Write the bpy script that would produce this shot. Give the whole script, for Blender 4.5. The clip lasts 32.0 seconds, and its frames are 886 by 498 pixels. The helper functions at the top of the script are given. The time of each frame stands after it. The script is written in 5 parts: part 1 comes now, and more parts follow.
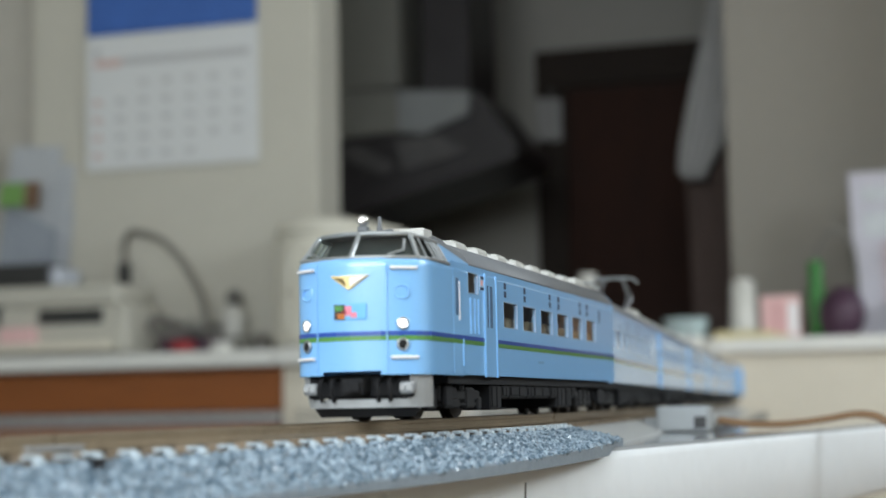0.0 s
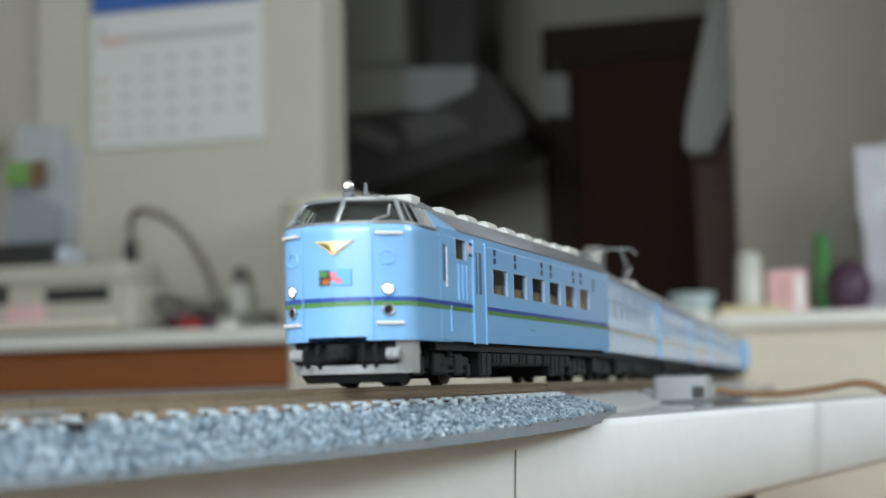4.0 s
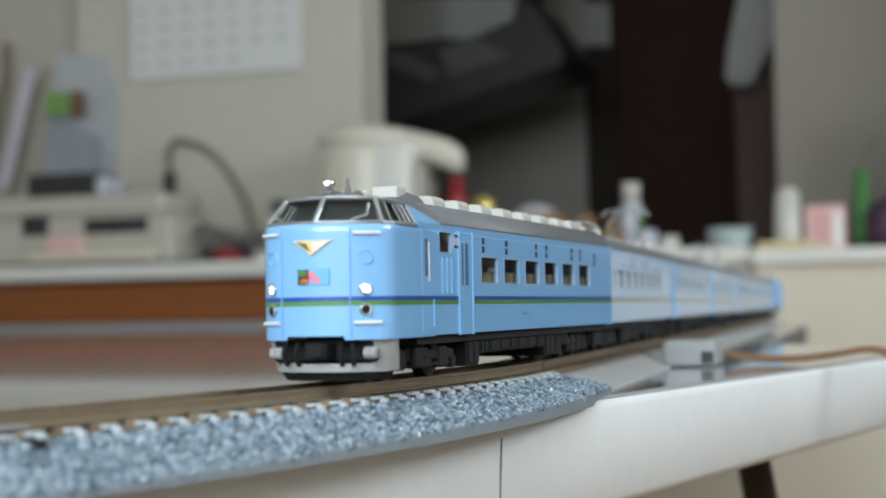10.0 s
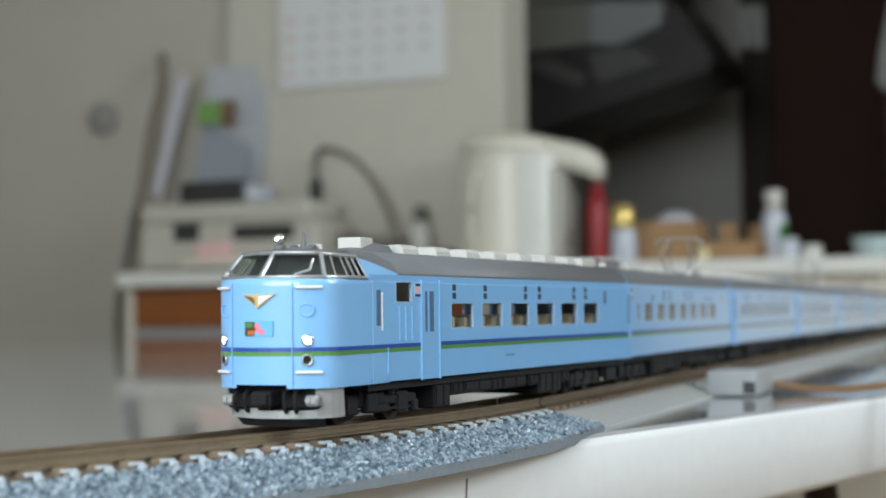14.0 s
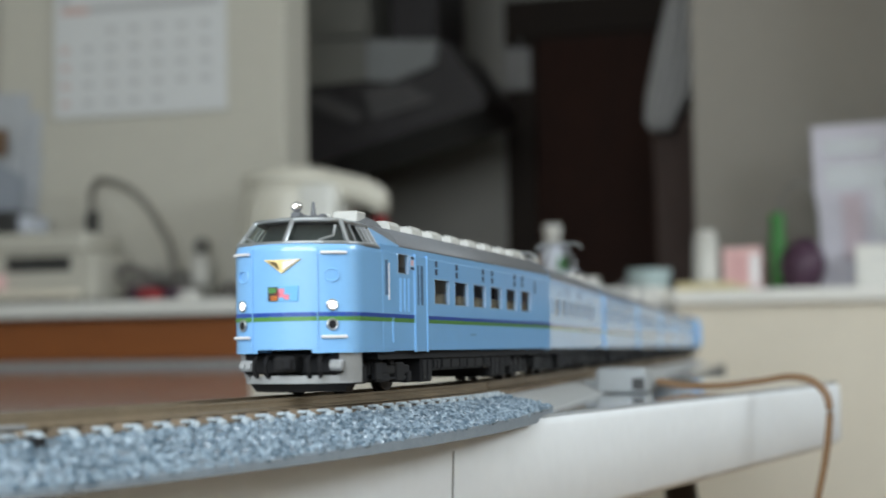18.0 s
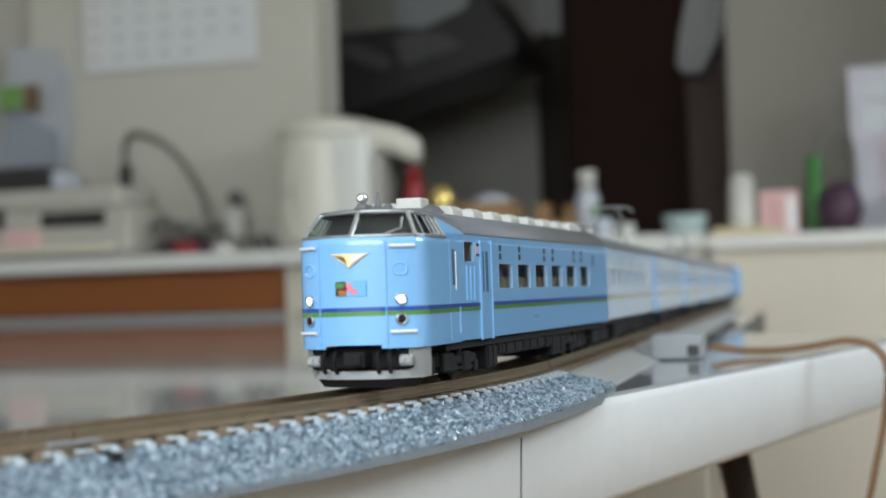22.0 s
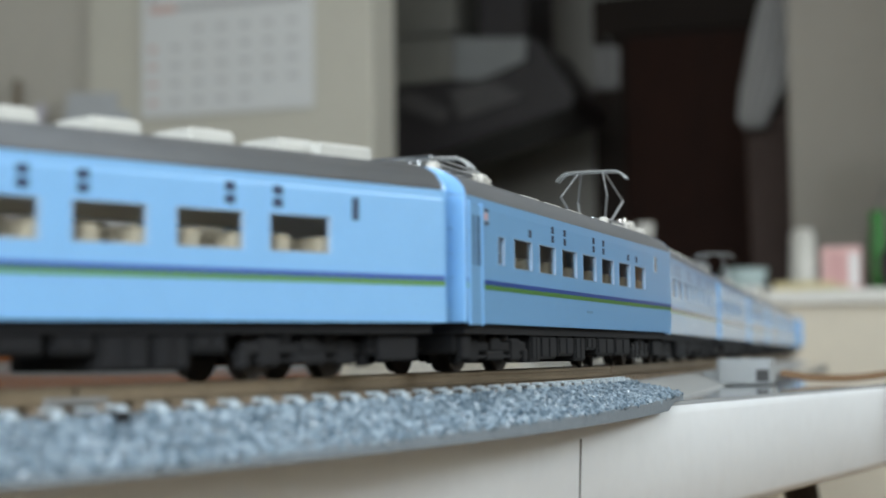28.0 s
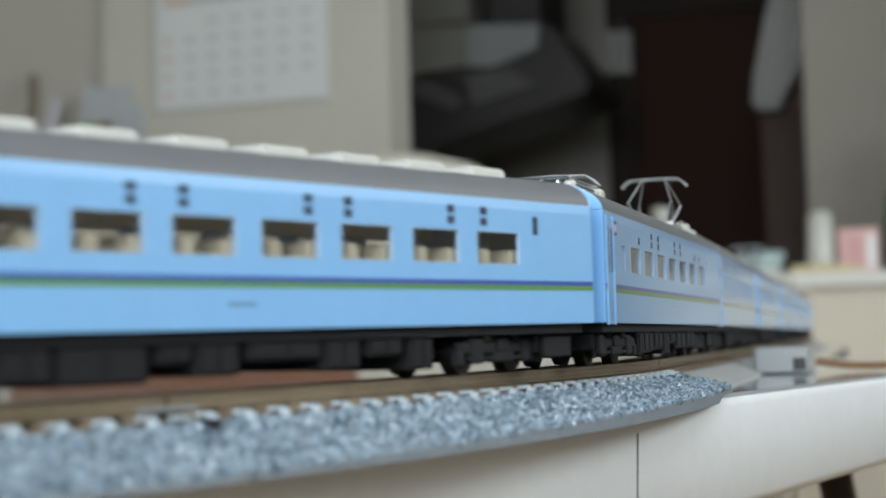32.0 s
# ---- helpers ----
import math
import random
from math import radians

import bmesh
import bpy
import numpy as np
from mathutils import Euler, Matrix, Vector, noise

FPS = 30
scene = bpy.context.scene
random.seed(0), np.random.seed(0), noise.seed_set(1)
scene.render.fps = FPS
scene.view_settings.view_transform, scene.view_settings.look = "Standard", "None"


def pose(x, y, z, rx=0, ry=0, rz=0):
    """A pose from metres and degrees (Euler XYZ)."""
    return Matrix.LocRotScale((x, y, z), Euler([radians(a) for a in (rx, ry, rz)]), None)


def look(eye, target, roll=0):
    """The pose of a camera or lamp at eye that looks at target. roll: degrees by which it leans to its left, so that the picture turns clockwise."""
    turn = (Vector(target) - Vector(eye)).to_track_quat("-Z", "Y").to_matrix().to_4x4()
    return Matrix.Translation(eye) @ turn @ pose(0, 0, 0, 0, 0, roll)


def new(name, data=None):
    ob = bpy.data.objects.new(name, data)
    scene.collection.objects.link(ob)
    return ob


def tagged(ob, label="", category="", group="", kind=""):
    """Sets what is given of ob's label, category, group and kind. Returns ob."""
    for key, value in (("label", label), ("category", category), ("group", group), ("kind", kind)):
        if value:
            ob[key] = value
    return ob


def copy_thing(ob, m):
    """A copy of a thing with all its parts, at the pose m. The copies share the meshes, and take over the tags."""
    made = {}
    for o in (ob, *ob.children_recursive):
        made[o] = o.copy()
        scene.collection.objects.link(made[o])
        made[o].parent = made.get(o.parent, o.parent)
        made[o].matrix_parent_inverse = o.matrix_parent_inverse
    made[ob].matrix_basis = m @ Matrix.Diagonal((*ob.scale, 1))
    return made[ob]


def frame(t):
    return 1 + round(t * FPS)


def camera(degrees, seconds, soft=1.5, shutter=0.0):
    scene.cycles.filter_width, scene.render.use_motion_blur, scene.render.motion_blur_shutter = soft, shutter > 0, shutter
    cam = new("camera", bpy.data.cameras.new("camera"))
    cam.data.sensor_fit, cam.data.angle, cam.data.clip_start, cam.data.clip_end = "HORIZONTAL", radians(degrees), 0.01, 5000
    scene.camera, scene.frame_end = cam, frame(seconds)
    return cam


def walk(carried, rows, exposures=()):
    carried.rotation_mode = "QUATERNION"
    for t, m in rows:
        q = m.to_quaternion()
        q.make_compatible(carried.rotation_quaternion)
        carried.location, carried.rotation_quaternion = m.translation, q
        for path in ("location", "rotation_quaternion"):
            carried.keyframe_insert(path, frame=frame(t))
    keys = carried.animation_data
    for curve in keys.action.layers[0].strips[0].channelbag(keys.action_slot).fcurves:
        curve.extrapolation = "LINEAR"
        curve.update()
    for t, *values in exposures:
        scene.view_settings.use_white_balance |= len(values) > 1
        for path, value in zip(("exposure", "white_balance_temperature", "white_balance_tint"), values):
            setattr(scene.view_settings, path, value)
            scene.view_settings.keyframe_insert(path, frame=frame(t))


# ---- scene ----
# ---------------------------------------------------------------- camera
cam = camera(30.67, 32.0, soft=1.6, shutter=0.5)
cam.data.dof.use_dof = True
cam.data.dof.focus_distance = 0.50
cam.data.dof.aperture_fstop = 13.0


def carried_pose(x, y, z, yaw, pitch, roll):
    turn = Euler((0, 0, radians(yaw))).to_matrix() @ Euler((radians(90 + pitch), 0, 0)).to_matrix() @ Euler((0, 0, radians(roll))).to_matrix()
    return Matrix.Translation((x, y, z)) @ turn.to_4x4()


walk(cam, [(t, carried_pose(*p)) for t, *p in (
    (0.0, 0.14559, -0.39662, 0.00317, 16.962, 5.576, -1.134),
    (0.5, 0.14630, -0.39439, -0.00121, 17.139, 6.336, -1.418),
    (1.0, 0.14736, -0.39508, -0.00155, 17.216, 6.315, -1.468),
    (1.5, 0.14692, -0.39297, -0.00351, 17.229, 5.942, -1.437),
    (2.0, 0.14718, -0.39243, -0.00335, 17.124, 5.601, -1.358),
    (2.5, 0.14768, -0.39309, -0.00456, 17.080, 5.446, -1.474),
    (4.5, 0.15191, -0.39233, 0.00609, 17.618, 4.565, -1.237),
    (5.0, 0.15349, -0.39859, 0.01245, 18.976, 4.438, -1.590),
    (5.5, 0.15587, -0.39661, 0.00922, 19.532, 4.076, -1.042),
    (6.0, 0.15733, -0.39760, 0.01823, 18.664, 3.678, -0.605),
    (6.5, 0.15813, -0.39388, 0.01784, 18.446, 2.802, -0.309),
    (7.0, 0.16610, -0.39630, 0.01761, 18.412, 2.291, -0.354),
    (7.5, 0.16284, -0.39705, 0.01883, 18.435, 2.361, -0.383),
    (8.0, 0.16024, -0.39615, 0.01682, 18.479, 2.441, -0.383),
    (8.5, 0.16444, -0.39816, 0.01799, 18.552, 2.508, -0.478),
    (9.0, 0.16640, -0.39755, 0.01715, 18.509, 2.324, -0.464),
    (9.5, 0.16674, -0.39214, 0.01683, 18.493, 2.078, -0.399),
    (10.0, 0.16800, -0.38847, 0.01938, 18.960, 2.107, -1.018),
    (10.5, 0.17301, -0.38651, 0.01937, 20.332, 2.253, -1.086),
    (11.0, 0.18790, -0.38136, 0.01904, 22.180, 2.139, -0.949),
    (11.5, 0.19793, -0.37501, 0.01717, 23.791, 2.025, -0.986),
    (12.0, 0.21825, -0.36503, 0.02057, 25.875, 1.896, -1.207),
    (12.5, 0.24298, -0.36336, 0.02449, 28.068, 1.662, -0.840),
    (13.0, 0.24351, -0.36800, 0.03202, 25.582, 2.703, -0.357),
    (13.5, 0.23843, -0.38003, 0.03300, 25.211, 2.352, -0.516),
    (15.5, 0.22220, -0.38885, 0.02991, 23.625, 2.195, -1.110),
    (16.0, 0.20854, -0.39329, 0.02954, 23.035, 2.234, -1.268),
    (16.5, 0.18702, -0.38893, 0.01857, 22.482, 1.224, -0.941),
    (17.0, 0.18786, -0.40426, 0.01896, 21.020, 2.386, -1.062),
    (17.5, 0.17749, -0.41242, 0.01582, 18.075, 3.211, -0.039),
    (18.0, 0.16545, -0.41893, 0.01182, 16.015, 3.597, -0.901),
    (18.5, 0.14208, -0.41893, 0.01415, 15.581, 3.448, -0.034),
    (19.0, 0.13929, -0.41899, 0.01288, 14.818, 2.939, -0.340),
    (19.5, 0.10455, -0.44688, 0.02875, 10.557, 2.889, 1.211),
    (20.0, 0.08984, -0.45640, 0.02277, 8.969, 2.176, 1.348),
    (20.5, 0.10649, -0.43233, 0.02835, 13.532, 1.806, 0.650),
    (21.0, 0.13587, -0.43036, 0.02283, 15.635, 1.256, -0.080),
    (21.5, 0.15296, -0.42490, 0.03162, 16.835, 1.780, -1.733),
    (22.0, 0.15284, -0.41401, 0.02603, 17.093, 1.569, -1.811),
    (22.5, 0.15400, -0.41966, 0.02860, 16.658, 1.252, -1.692),
    (23.0, 0.15640, -0.41768, 0.02972, 16.387, 1.015, -1.105),
    (23.5, 0.15163, -0.41783, 0.03138, 16.250, 0.709, -0.548),
    (24.0, 0.15217, -0.40604, 0.02978, 16.310, 0.597, -0.385),
    (24.5, 0.15387, -0.41591, 0.02914, 16.275, 0.601, -0.350),
    (26.5, 0.14023, -0.38435, 0.01312, 17.798, 3.054, -0.774),
    (27.0, 0.13983, -0.37564, 0.00785, 18.395, 3.619, -0.654),
    (27.5, 0.14080, -0.37111, 0.00214, 18.810, 3.838, -0.683),
    (28.0, 0.13925, -0.37224, 0.00391, 18.981, 3.805, -0.676),
    (28.5, 0.13748, -0.37192, 0.00503, 19.106, 4.020, -1.348),
    (29.0, 0.13686, -0.37257, 0.00404, 19.326, 3.971, -1.469),
    (29.5, 0.13694, -0.37499, 0.00873, 19.349, 3.855, -1.339),
    (30.0, 0.13704, -0.37872, 0.00896, 19.402, 3.869, -1.771),
    (30.5, 0.13497, -0.37943, 0.01085, 19.380, 3.648, -1.299),
    (31.0, 0.13410, -0.38003, 0.00705, 19.446, 3.735, -1.797),
    (31.5, 0.13284, -0.37875, 0.00931, 19.424, 3.391, -1.235),
    (32.0, 0.12967, -0.38485, 0.00782, 19.377, 3.313, -1.517),
)], exposures=((0.0, -0.02), (3.0, 0.0), (7.0, 0.02), (10.0, -0.05), (12.0, -0.08), (14.0, 0.0), (17.0, -0.1), (19.0, -0.1), (20.5, -0.2), (22.0, -0.12), (24.0, -0.12), (27.0, -0.06), (32.0, -0.08)))

# ---------------------------------------------------------------- world and light
world = bpy.data.worlds.new("world")
scene.world = world
world.use_nodes = True
wn = world.node_tree
sky = wn.nodes.new("ShaderNodeTexSky")
sky.sky_type, sky.sun_disc, sky.sun_elevation, sky.sun_rotation = "NISHITA", False, radians(38), radians(200)
wn.nodes["Background"].inputs["Strength"].default_value = 0.10
wn.links.new(sky.outputs[0], wn.nodes["Background"].inputs["Color"])


def window_light(name, x, y, z, target, wide, high, watts, colour):
    lamp = bpy.data.lights.new(name, "AREA")
    lamp.shape, lamp.size, lamp.size_y, lamp.energy, lamp.color = "RECTANGLE", wide, high, watts, colour
    ob = new(name, lamp)
    ob.matrix_world = look((x, y, z), target)
    return ob


# the daylight of the window behind the camera, plus an added side fill
window_light("window_light", 0.10, -1.92, 0.86, (0.10, 0.5, 0.62), 1.75, 1.25, 63.0, (0.88, 0.96, 1.0))
# Fill lamp without a known source, added to brighten car sides and rim.
window_light("side_window_light", 2.22, 1.35, 1.17, (0.0, 1.35, 0.6), 1.3, 0.84, 44.0, (0.88, 0.96, 1.0))


# ---------------------------------------------------------------- materials
def material(name, colour, rough=0.5, metal=0.0, spot=0.0, scale=40.0, bump=0.0, coat=0.0, emit=0.0, fine=0.0, glass=0.0, vary=0.0, wood=0.0, spread=None, gloss=0.08):
    m = bpy.data.materials.new(name)
    m.use_nodes = True
    nt = m.node_tree
    b = nt.nodes["Principled BSDF"]
    b.inputs["Base Color"].default_value = (*colour, 1)
    b.inputs["Roughness"].default_value = rough
    b.inputs["Metallic"].default_value = metal
    b.inputs["Coat Weight"].default_value = coat
    b.inputs["Coat Roughness"].default_value = gloss
    if emit:
        b.inputs["Emission Color"].default_value = (*colour, 1)
        b.inputs["Emission Strength"].default_value = emit
    if glass:
        b.inputs["Transmission Weight"].default_value = glass
        b.inputs["IOR"].default_value = 1.45
    co = nt.nodes.new("ShaderNodeTexCoord")
    mp = nt.nodes.new("ShaderNodeMapping")
    nt.links.new(co.outputs["Object"], mp.inputs[0])
    if wood:
        mp.inputs["Scale"].default_value = (1, 1, wood)
    if spot or bump:
        n1 = nt.nodes.new("ShaderNodeTexNoise")
        n1.inputs["Scale"].default_value, n1.inputs["Detail"].default_value = scale, 6
        nt.links.new(mp.outputs[0], n1.inputs["Vector"])
        n2 = nt.nodes.new("ShaderNodeTexNoise")
        n2.inputs["Scale"].default_value, n2.inputs["Detail"].default_value = scale * 9, 3
        nt.links.new(mp.outputs[0], n2.inputs["Vector"])
        add = nt.nodes.new("ShaderNodeMath")
        add.operation = "ADD"
        nt.links.new(n1.outputs["Fac"], add.inputs[0])
        nt.links.new(n2.outputs["Fac"], add.inputs[1])
        half = nt.nodes.new("ShaderNodeMath")
        half.operation, half.inputs[1].default_value = "MULTIPLY", 0.5
        nt.links.new(add.outputs[0], half.inputs[0])
        last = half.outputs[0]
        if vary:
            info = nt.nodes.new("ShaderNodeObjectInfo")
            mv = nt.nodes.new("ShaderNodeMath")
            mv.operation, mv.inputs[1].default_value, mv.inputs[2].default_value = "MULTIPLY_ADD", vary, -vary / 2
            nt.links.new(info.outputs["Random"], mv.inputs[0])
            ad = nt.nodes.new("ShaderNodeMath")
            ad.operation = "ADD"
            nt.links.new(last, ad.inputs[0])
            nt.links.new(mv.outputs[0], ad.inputs[1])
            last = ad.outputs[0]
        if spot:
            ramp = nt.nodes.new("ShaderNodeValToRGB")
            lo, hi = spread if spread else (0.32, 0.68)
            ramp.color_ramp.elements[0].position, ramp.color_ramp.elements[1].position = lo, hi
            ramp.color_ramp.elements[0].color = (*[c * (1 - spot) for c in colour], 1)
            ramp.color_ramp.elements[1].color = (*[min(1, c * (1 + spot)) for c in colour], 1)
            nt.links.new(last, ramp.inputs[0])
            nt.links.new(ramp.outputs[0], b.inputs["Base Color"])
            rr = nt.nodes.new("ShaderNodeMapRange")
            rr.inputs["To Min"].default_value, rr.inputs["To Max"].default_value = max(0.02, rough * 0.85), min(1, rough * 1.15)
            nt.links.new(last, rr.inputs["Value"])
            nt.links.new(rr.outputs[0], b.inputs["Roughness"])
        if bump:
            bp = nt.nodes.new("ShaderNodeBump")
            bp.inputs["Strength"].default_value, bp.inputs["Distance"].default_value = bump, fine or 0.0005
            nt.links.new(last, bp.inputs["Height"])
            nt.links.new(bp.outputs[0], b.inputs["Normal"])
    return m


M = {}
for key, args in {
    "blue": dict(colour=(0.235, 0.52, 0.90), rough=0.36, spot=0.03, scale=120, bump=0.02, fine=0.00002, coat=1.0, gloss=0.13),
    "navy": dict(colour=(0.02, 0.075, 0.40), rough=0.4, coat=1.0, gloss=0.13),
    "frame_pale": dict(colour=(0.40, 0.57, 0.80), rough=0.4, coat=1.0, gloss=0.13),
    "number_grey": dict(colour=(0.13, 0.27, 0.46), rough=0.5),
    # Hatch glass tinted pale; the colour holds the reflection seen in it.
    "hatch_pane": dict(colour=(0.28, 0.42, 0.55), rough=0.15, coat=1.0, spot=0.3, scale=300),
    "cord_brown": dict(colour=(0.20, 0.165, 0.125), rough=0.7),
    # Near-black tone stands in for the unlit depth beside the pillar.
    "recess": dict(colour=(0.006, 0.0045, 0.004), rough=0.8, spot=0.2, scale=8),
    "bouquet": dict(colour=(0.065, 0.050, 0.042), rough=0.9, spot=0.35, scale=40),
    "lilac_pink": dict(colour=(0.50, 0.42, 0.47), rough=0.7),
    "gold_cap": dict(colour=(0.80, 0.62, 0.22), rough=0.25, metal=0.8),
    "pull_grey": dict(colour=(0.54, 0.51, 0.44), rough=0.6),
    "vent": dict(colour=(0.012, 0.025, 0.07), rough=0.6),
    "bar_grey": dict(colour=(0.30, 0.31, 0.32), rough=0.45, metal=0.5),
    "bar_backlit": dict(colour=(0.12, 0.125, 0.13), rough=0.45, metal=0.5),
    "fitting": dict(colour=(0.28, 0.27, 0.25), rough=0.7),
    "bronze": dict(colour=(0.20, 0.15, 0.07), rough=0.45, metal=0.4),
    "folder": dict(colour=(0.47, 0.49, 0.52), rough=0.35, spot=0.10, scale=20),
    # Greyish wall tone, darkened to about half in place of weaker light.
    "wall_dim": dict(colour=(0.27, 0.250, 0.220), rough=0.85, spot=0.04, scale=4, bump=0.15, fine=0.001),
    # Opaque door glass; its blue-grey reflection is painted into the colour.
    "pane_reflection": dict(colour=(0.10, 0.19, 0.33), rough=0.25, coat=0.5),
    "pale_pink": dict(colour=(0.70, 0.40, 0.40), rough=0.6, spot=0.05, scale=60),
    "clutter": dict(colour=(0.20, 0.185, 0.17), rough=0.7, spot=0.2, scale=30),
    "inner": dict(colour=(0.82, 0.77, 0.68), rough=0.7),
    "green": dict(colour=(0.10, 0.29, 0.06), rough=0.4, coat=1.0, gloss=0.13),
    "roof": dict(colour=(0.143, 0.151, 0.164), rough=0.55, spot=0.08, scale=90, bump=0.05, fine=0.00005),
    "cooler": dict(colour=(0.56, 0.56, 0.53), rough=0.5, spot=0.06, scale=200, bump=0.05, fine=0.00005),
    "silver": dict(colour=(0.50, 0.53, 0.55), rough=0.34, metal=0.85),
    "chrome": dict(colour=(0.80, 0.80, 0.80), rough=0.2, metal=1.0),
    "gold": dict(colour=(0.55, 0.43, 0.20), rough=0.4, metal=0.55),
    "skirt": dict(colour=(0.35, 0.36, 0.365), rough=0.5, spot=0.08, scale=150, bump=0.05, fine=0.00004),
    "black": dict(colour=(0.006, 0.006, 0.0075), rough=0.85, spot=0.3, scale=150, bump=0.1, fine=0.0001),
    "under": dict(colour=(0.006, 0.0062, 0.008), rough=0.9, spot=0.3, scale=120, bump=0.1, fine=0.0001),
    "rubber": dict(colour=(0.03, 0.03, 0.035), rough=0.7),
    "steel": dict(colour=(0.07, 0.062, 0.058), rough=0.5, metal=1.0),
    "rail": dict(colour=(0.30, 0.24, 0.17), rough=0.42, metal=0.75, spot=0.15, scale=60),
    "seat": dict(colour=(0.52, 0.48, 0.38), rough=0.8, spot=0.1, scale=100),
    "cabin": dict(colour=(0.035, 0.042, 0.042), rough=0.7),
    "lamp": dict(colour=(1.0, 0.97, 0.92), emit=1.9),
    "lens": dict(colour=(0.02, 0.02, 0.03), rough=0.06, coat=1.0),
    "plate": dict(colour=(0.85, 0.83, 0.84), rough=0.4),
    "pink": dict(colour=(0.85, 0.24, 0.33), rough=0.45),
    "orange": dict(colour=(0.85, 0.25, 0.04), rough=0.45),
    "leaf": dict(colour=(0.08, 0.30, 0.06), rough=0.45),
    "cyan": dict(colour=(0.16, 0.48, 0.80), rough=0.4),
    "dark": dict(colour=(0.05, 0.035, 0.02), rough=0.5),
    "tie": dict(colour=(0.47, 0.54, 0.59), rough=0.5, spot=0.12, scale=160, bump=0.2, fine=0.0002, vary=0.2),
    "tie_dark": dict(colour=(0.19, 0.145, 0.10), rough=0.75, spot=0.2, scale=160, bump=0.2, fine=0.0002, vary=0.3),
    "roadbed": dict(colour=(0.21, 0.25, 0.29), rough=0.7, spot=0.18, scale=420, bump=0.25, fine=0.0004),
    "roadbed_plain": dict(colour=(0.40, 0.41, 0.41), rough=0.6, spot=0.12, scale=300, bump=0.2, fine=0.0003),
    "feeder": dict(colour=(0.36, 0.38, 0.39), rough=0.45, spot=0.05, scale=90),
    "wire": dict(colour=(0.20, 0.11, 0.05), rough=0.5),
    # White top painted grey: its weak grazing light is put into the colour.
    "table": dict(colour=(0.44, 0.46, 0.475), rough=0.08, spot=0.03, scale=9, coat=0.6, gloss=0.04),
    "table_rim": dict(colour=(0.83, 0.86, 0.89), rough=0.42, spot=0.03, scale=14, bump=0.02, fine=0.0002),
    "seam": dict(colour=(0.32, 0.32, 0.32), rough=0.6),
    "leg": dict(colour=(0.045, 0.035, 0.03), rough=0.35, metal=0.4, spot=0.1, scale=30),
    "wall": dict(colour=(0.56, 0.537, 0.468), rough=0.85, spot=0.035, scale=5, bump=0.15, fine=0.001),
    "wall_grey": dict(colour=(0.475, 0.45, 0.40), rough=0.85, spot=0.04, scale=4, bump=0.15, fine=0.001),
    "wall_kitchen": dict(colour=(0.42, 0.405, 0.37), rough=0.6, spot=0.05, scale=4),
    "ceiling": dict(colour=(0.72, 0.71, 0.68), rough=0.9, spot=0.03, scale=6, bump=0.1, fine=0.001),
    "floor": dict(colour=(0.27, 0.18, 0.10), rough=0.4, spot=0.25, scale=6, bump=0.1, fine=0.0006),
    "counter": dict(colour=(0.74, 0.73, 0.69), rough=0.35, spot=0.03, scale=8),
    "counter_front": dict(colour=(0.72, 0.665, 0.56), rough=0.6, spot=0.03, scale=7),
    "drawer": dict(colour=(0.27, 0.085, 0.02), rough=0.45, spot=0.22, scale=9, wood=12.0),
    "door": dict(colour=(0.044, 0.018, 0.012), rough=0.9, spot=0.3, scale=6, wood=0.2),
    "door_frame": dict(colour=(0.036, 0.026, 0.021), rough=0.9, spot=0.2, scale=8),
    "kettle": dict(colour=(0.70, 0.67, 0.58), rough=0.35, spot=0.02, scale=20),
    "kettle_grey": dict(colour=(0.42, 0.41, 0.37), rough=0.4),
    "red": dict(colour=(0.30, 0.02, 0.025), rough=0.4, spot=0.1, scale=40),
    "printer": dict(colour=(0.52, 0.50, 0.435), rough=0.5, spot=0.03, scale=30),
    "printer_dark": dict(colour=(0.03, 0.03, 0.03), rough=0.5),
    "paper": dict(colour=(0.68, 0.69, 0.695), rough=0.8, spot=0.02, scale=15),
    "paper_blue": dict(colour=(0.045, 0.13, 0.43), rough=0.6, spot=0.15, scale=12),
    "ink": dict(colour=(0.47, 0.47, 0.48), rough=0.8),
    "ink_red": dict(colour=(0.60, 0.42, 0.39), rough=0.8),
    "hood": dict(colour=(0.30, 0.31, 0.31), rough=0.35, metal=0.3, spot=0.05, scale=10),
    "hood_olive": dict(colour=(0.20, 0.195, 0.175), rough=0.5, spot=0.08, scale=10),
    "canopy": dict(colour=(0.035, 0.031, 0.033), rough=0.4, spot=0.2, scale=12),
    # Far table's rim; the shadow on it is put into this dark grey.
    "edge_shadow": dict(colour=(0.13, 0.135, 0.13), rough=0.6, spot=0.08, scale=20),
    "strip_brown": dict(colour=(0.26, 0.22, 0.185), rough=0.85, spot=0.06, scale=6),
    "kettle_white": dict(colour=(0.80, 0.80, 0.76), rough=0.3, spot=0.02, scale=20),
    "hood_dark": dict(colour=(0.08, 0.075, 0.075), rough=0.5, spot=0.2, scale=12),
    "cloth": dict(colour=(0.44, 0.435, 0.43), rough=0.95, spot=0.12, scale=25, bump=0.4, fine=0.003),
    "cloth_brown": dict(colour=(0.12, 0.085, 0.075), rough=0.95, spot=0.2, scale=25, bump=0.4, fine=0.003),
    "cardboard": dict(colour=(0.36, 0.22, 0.11), rough=0.85, spot=0.12, scale=25),
    "bottle": dict(colour=(0.52, 0.55, 0.62), rough=0.25, spot=0.05, scale=40),
    "cup": dict(colour=(0.64, 0.63, 0.59), rough=0.35, spot=0.03, scale=30),
    "pinkbox": dict(colour=(0.78, 0.50, 0.49), rough=0.6, spot=0.05, scale=30),
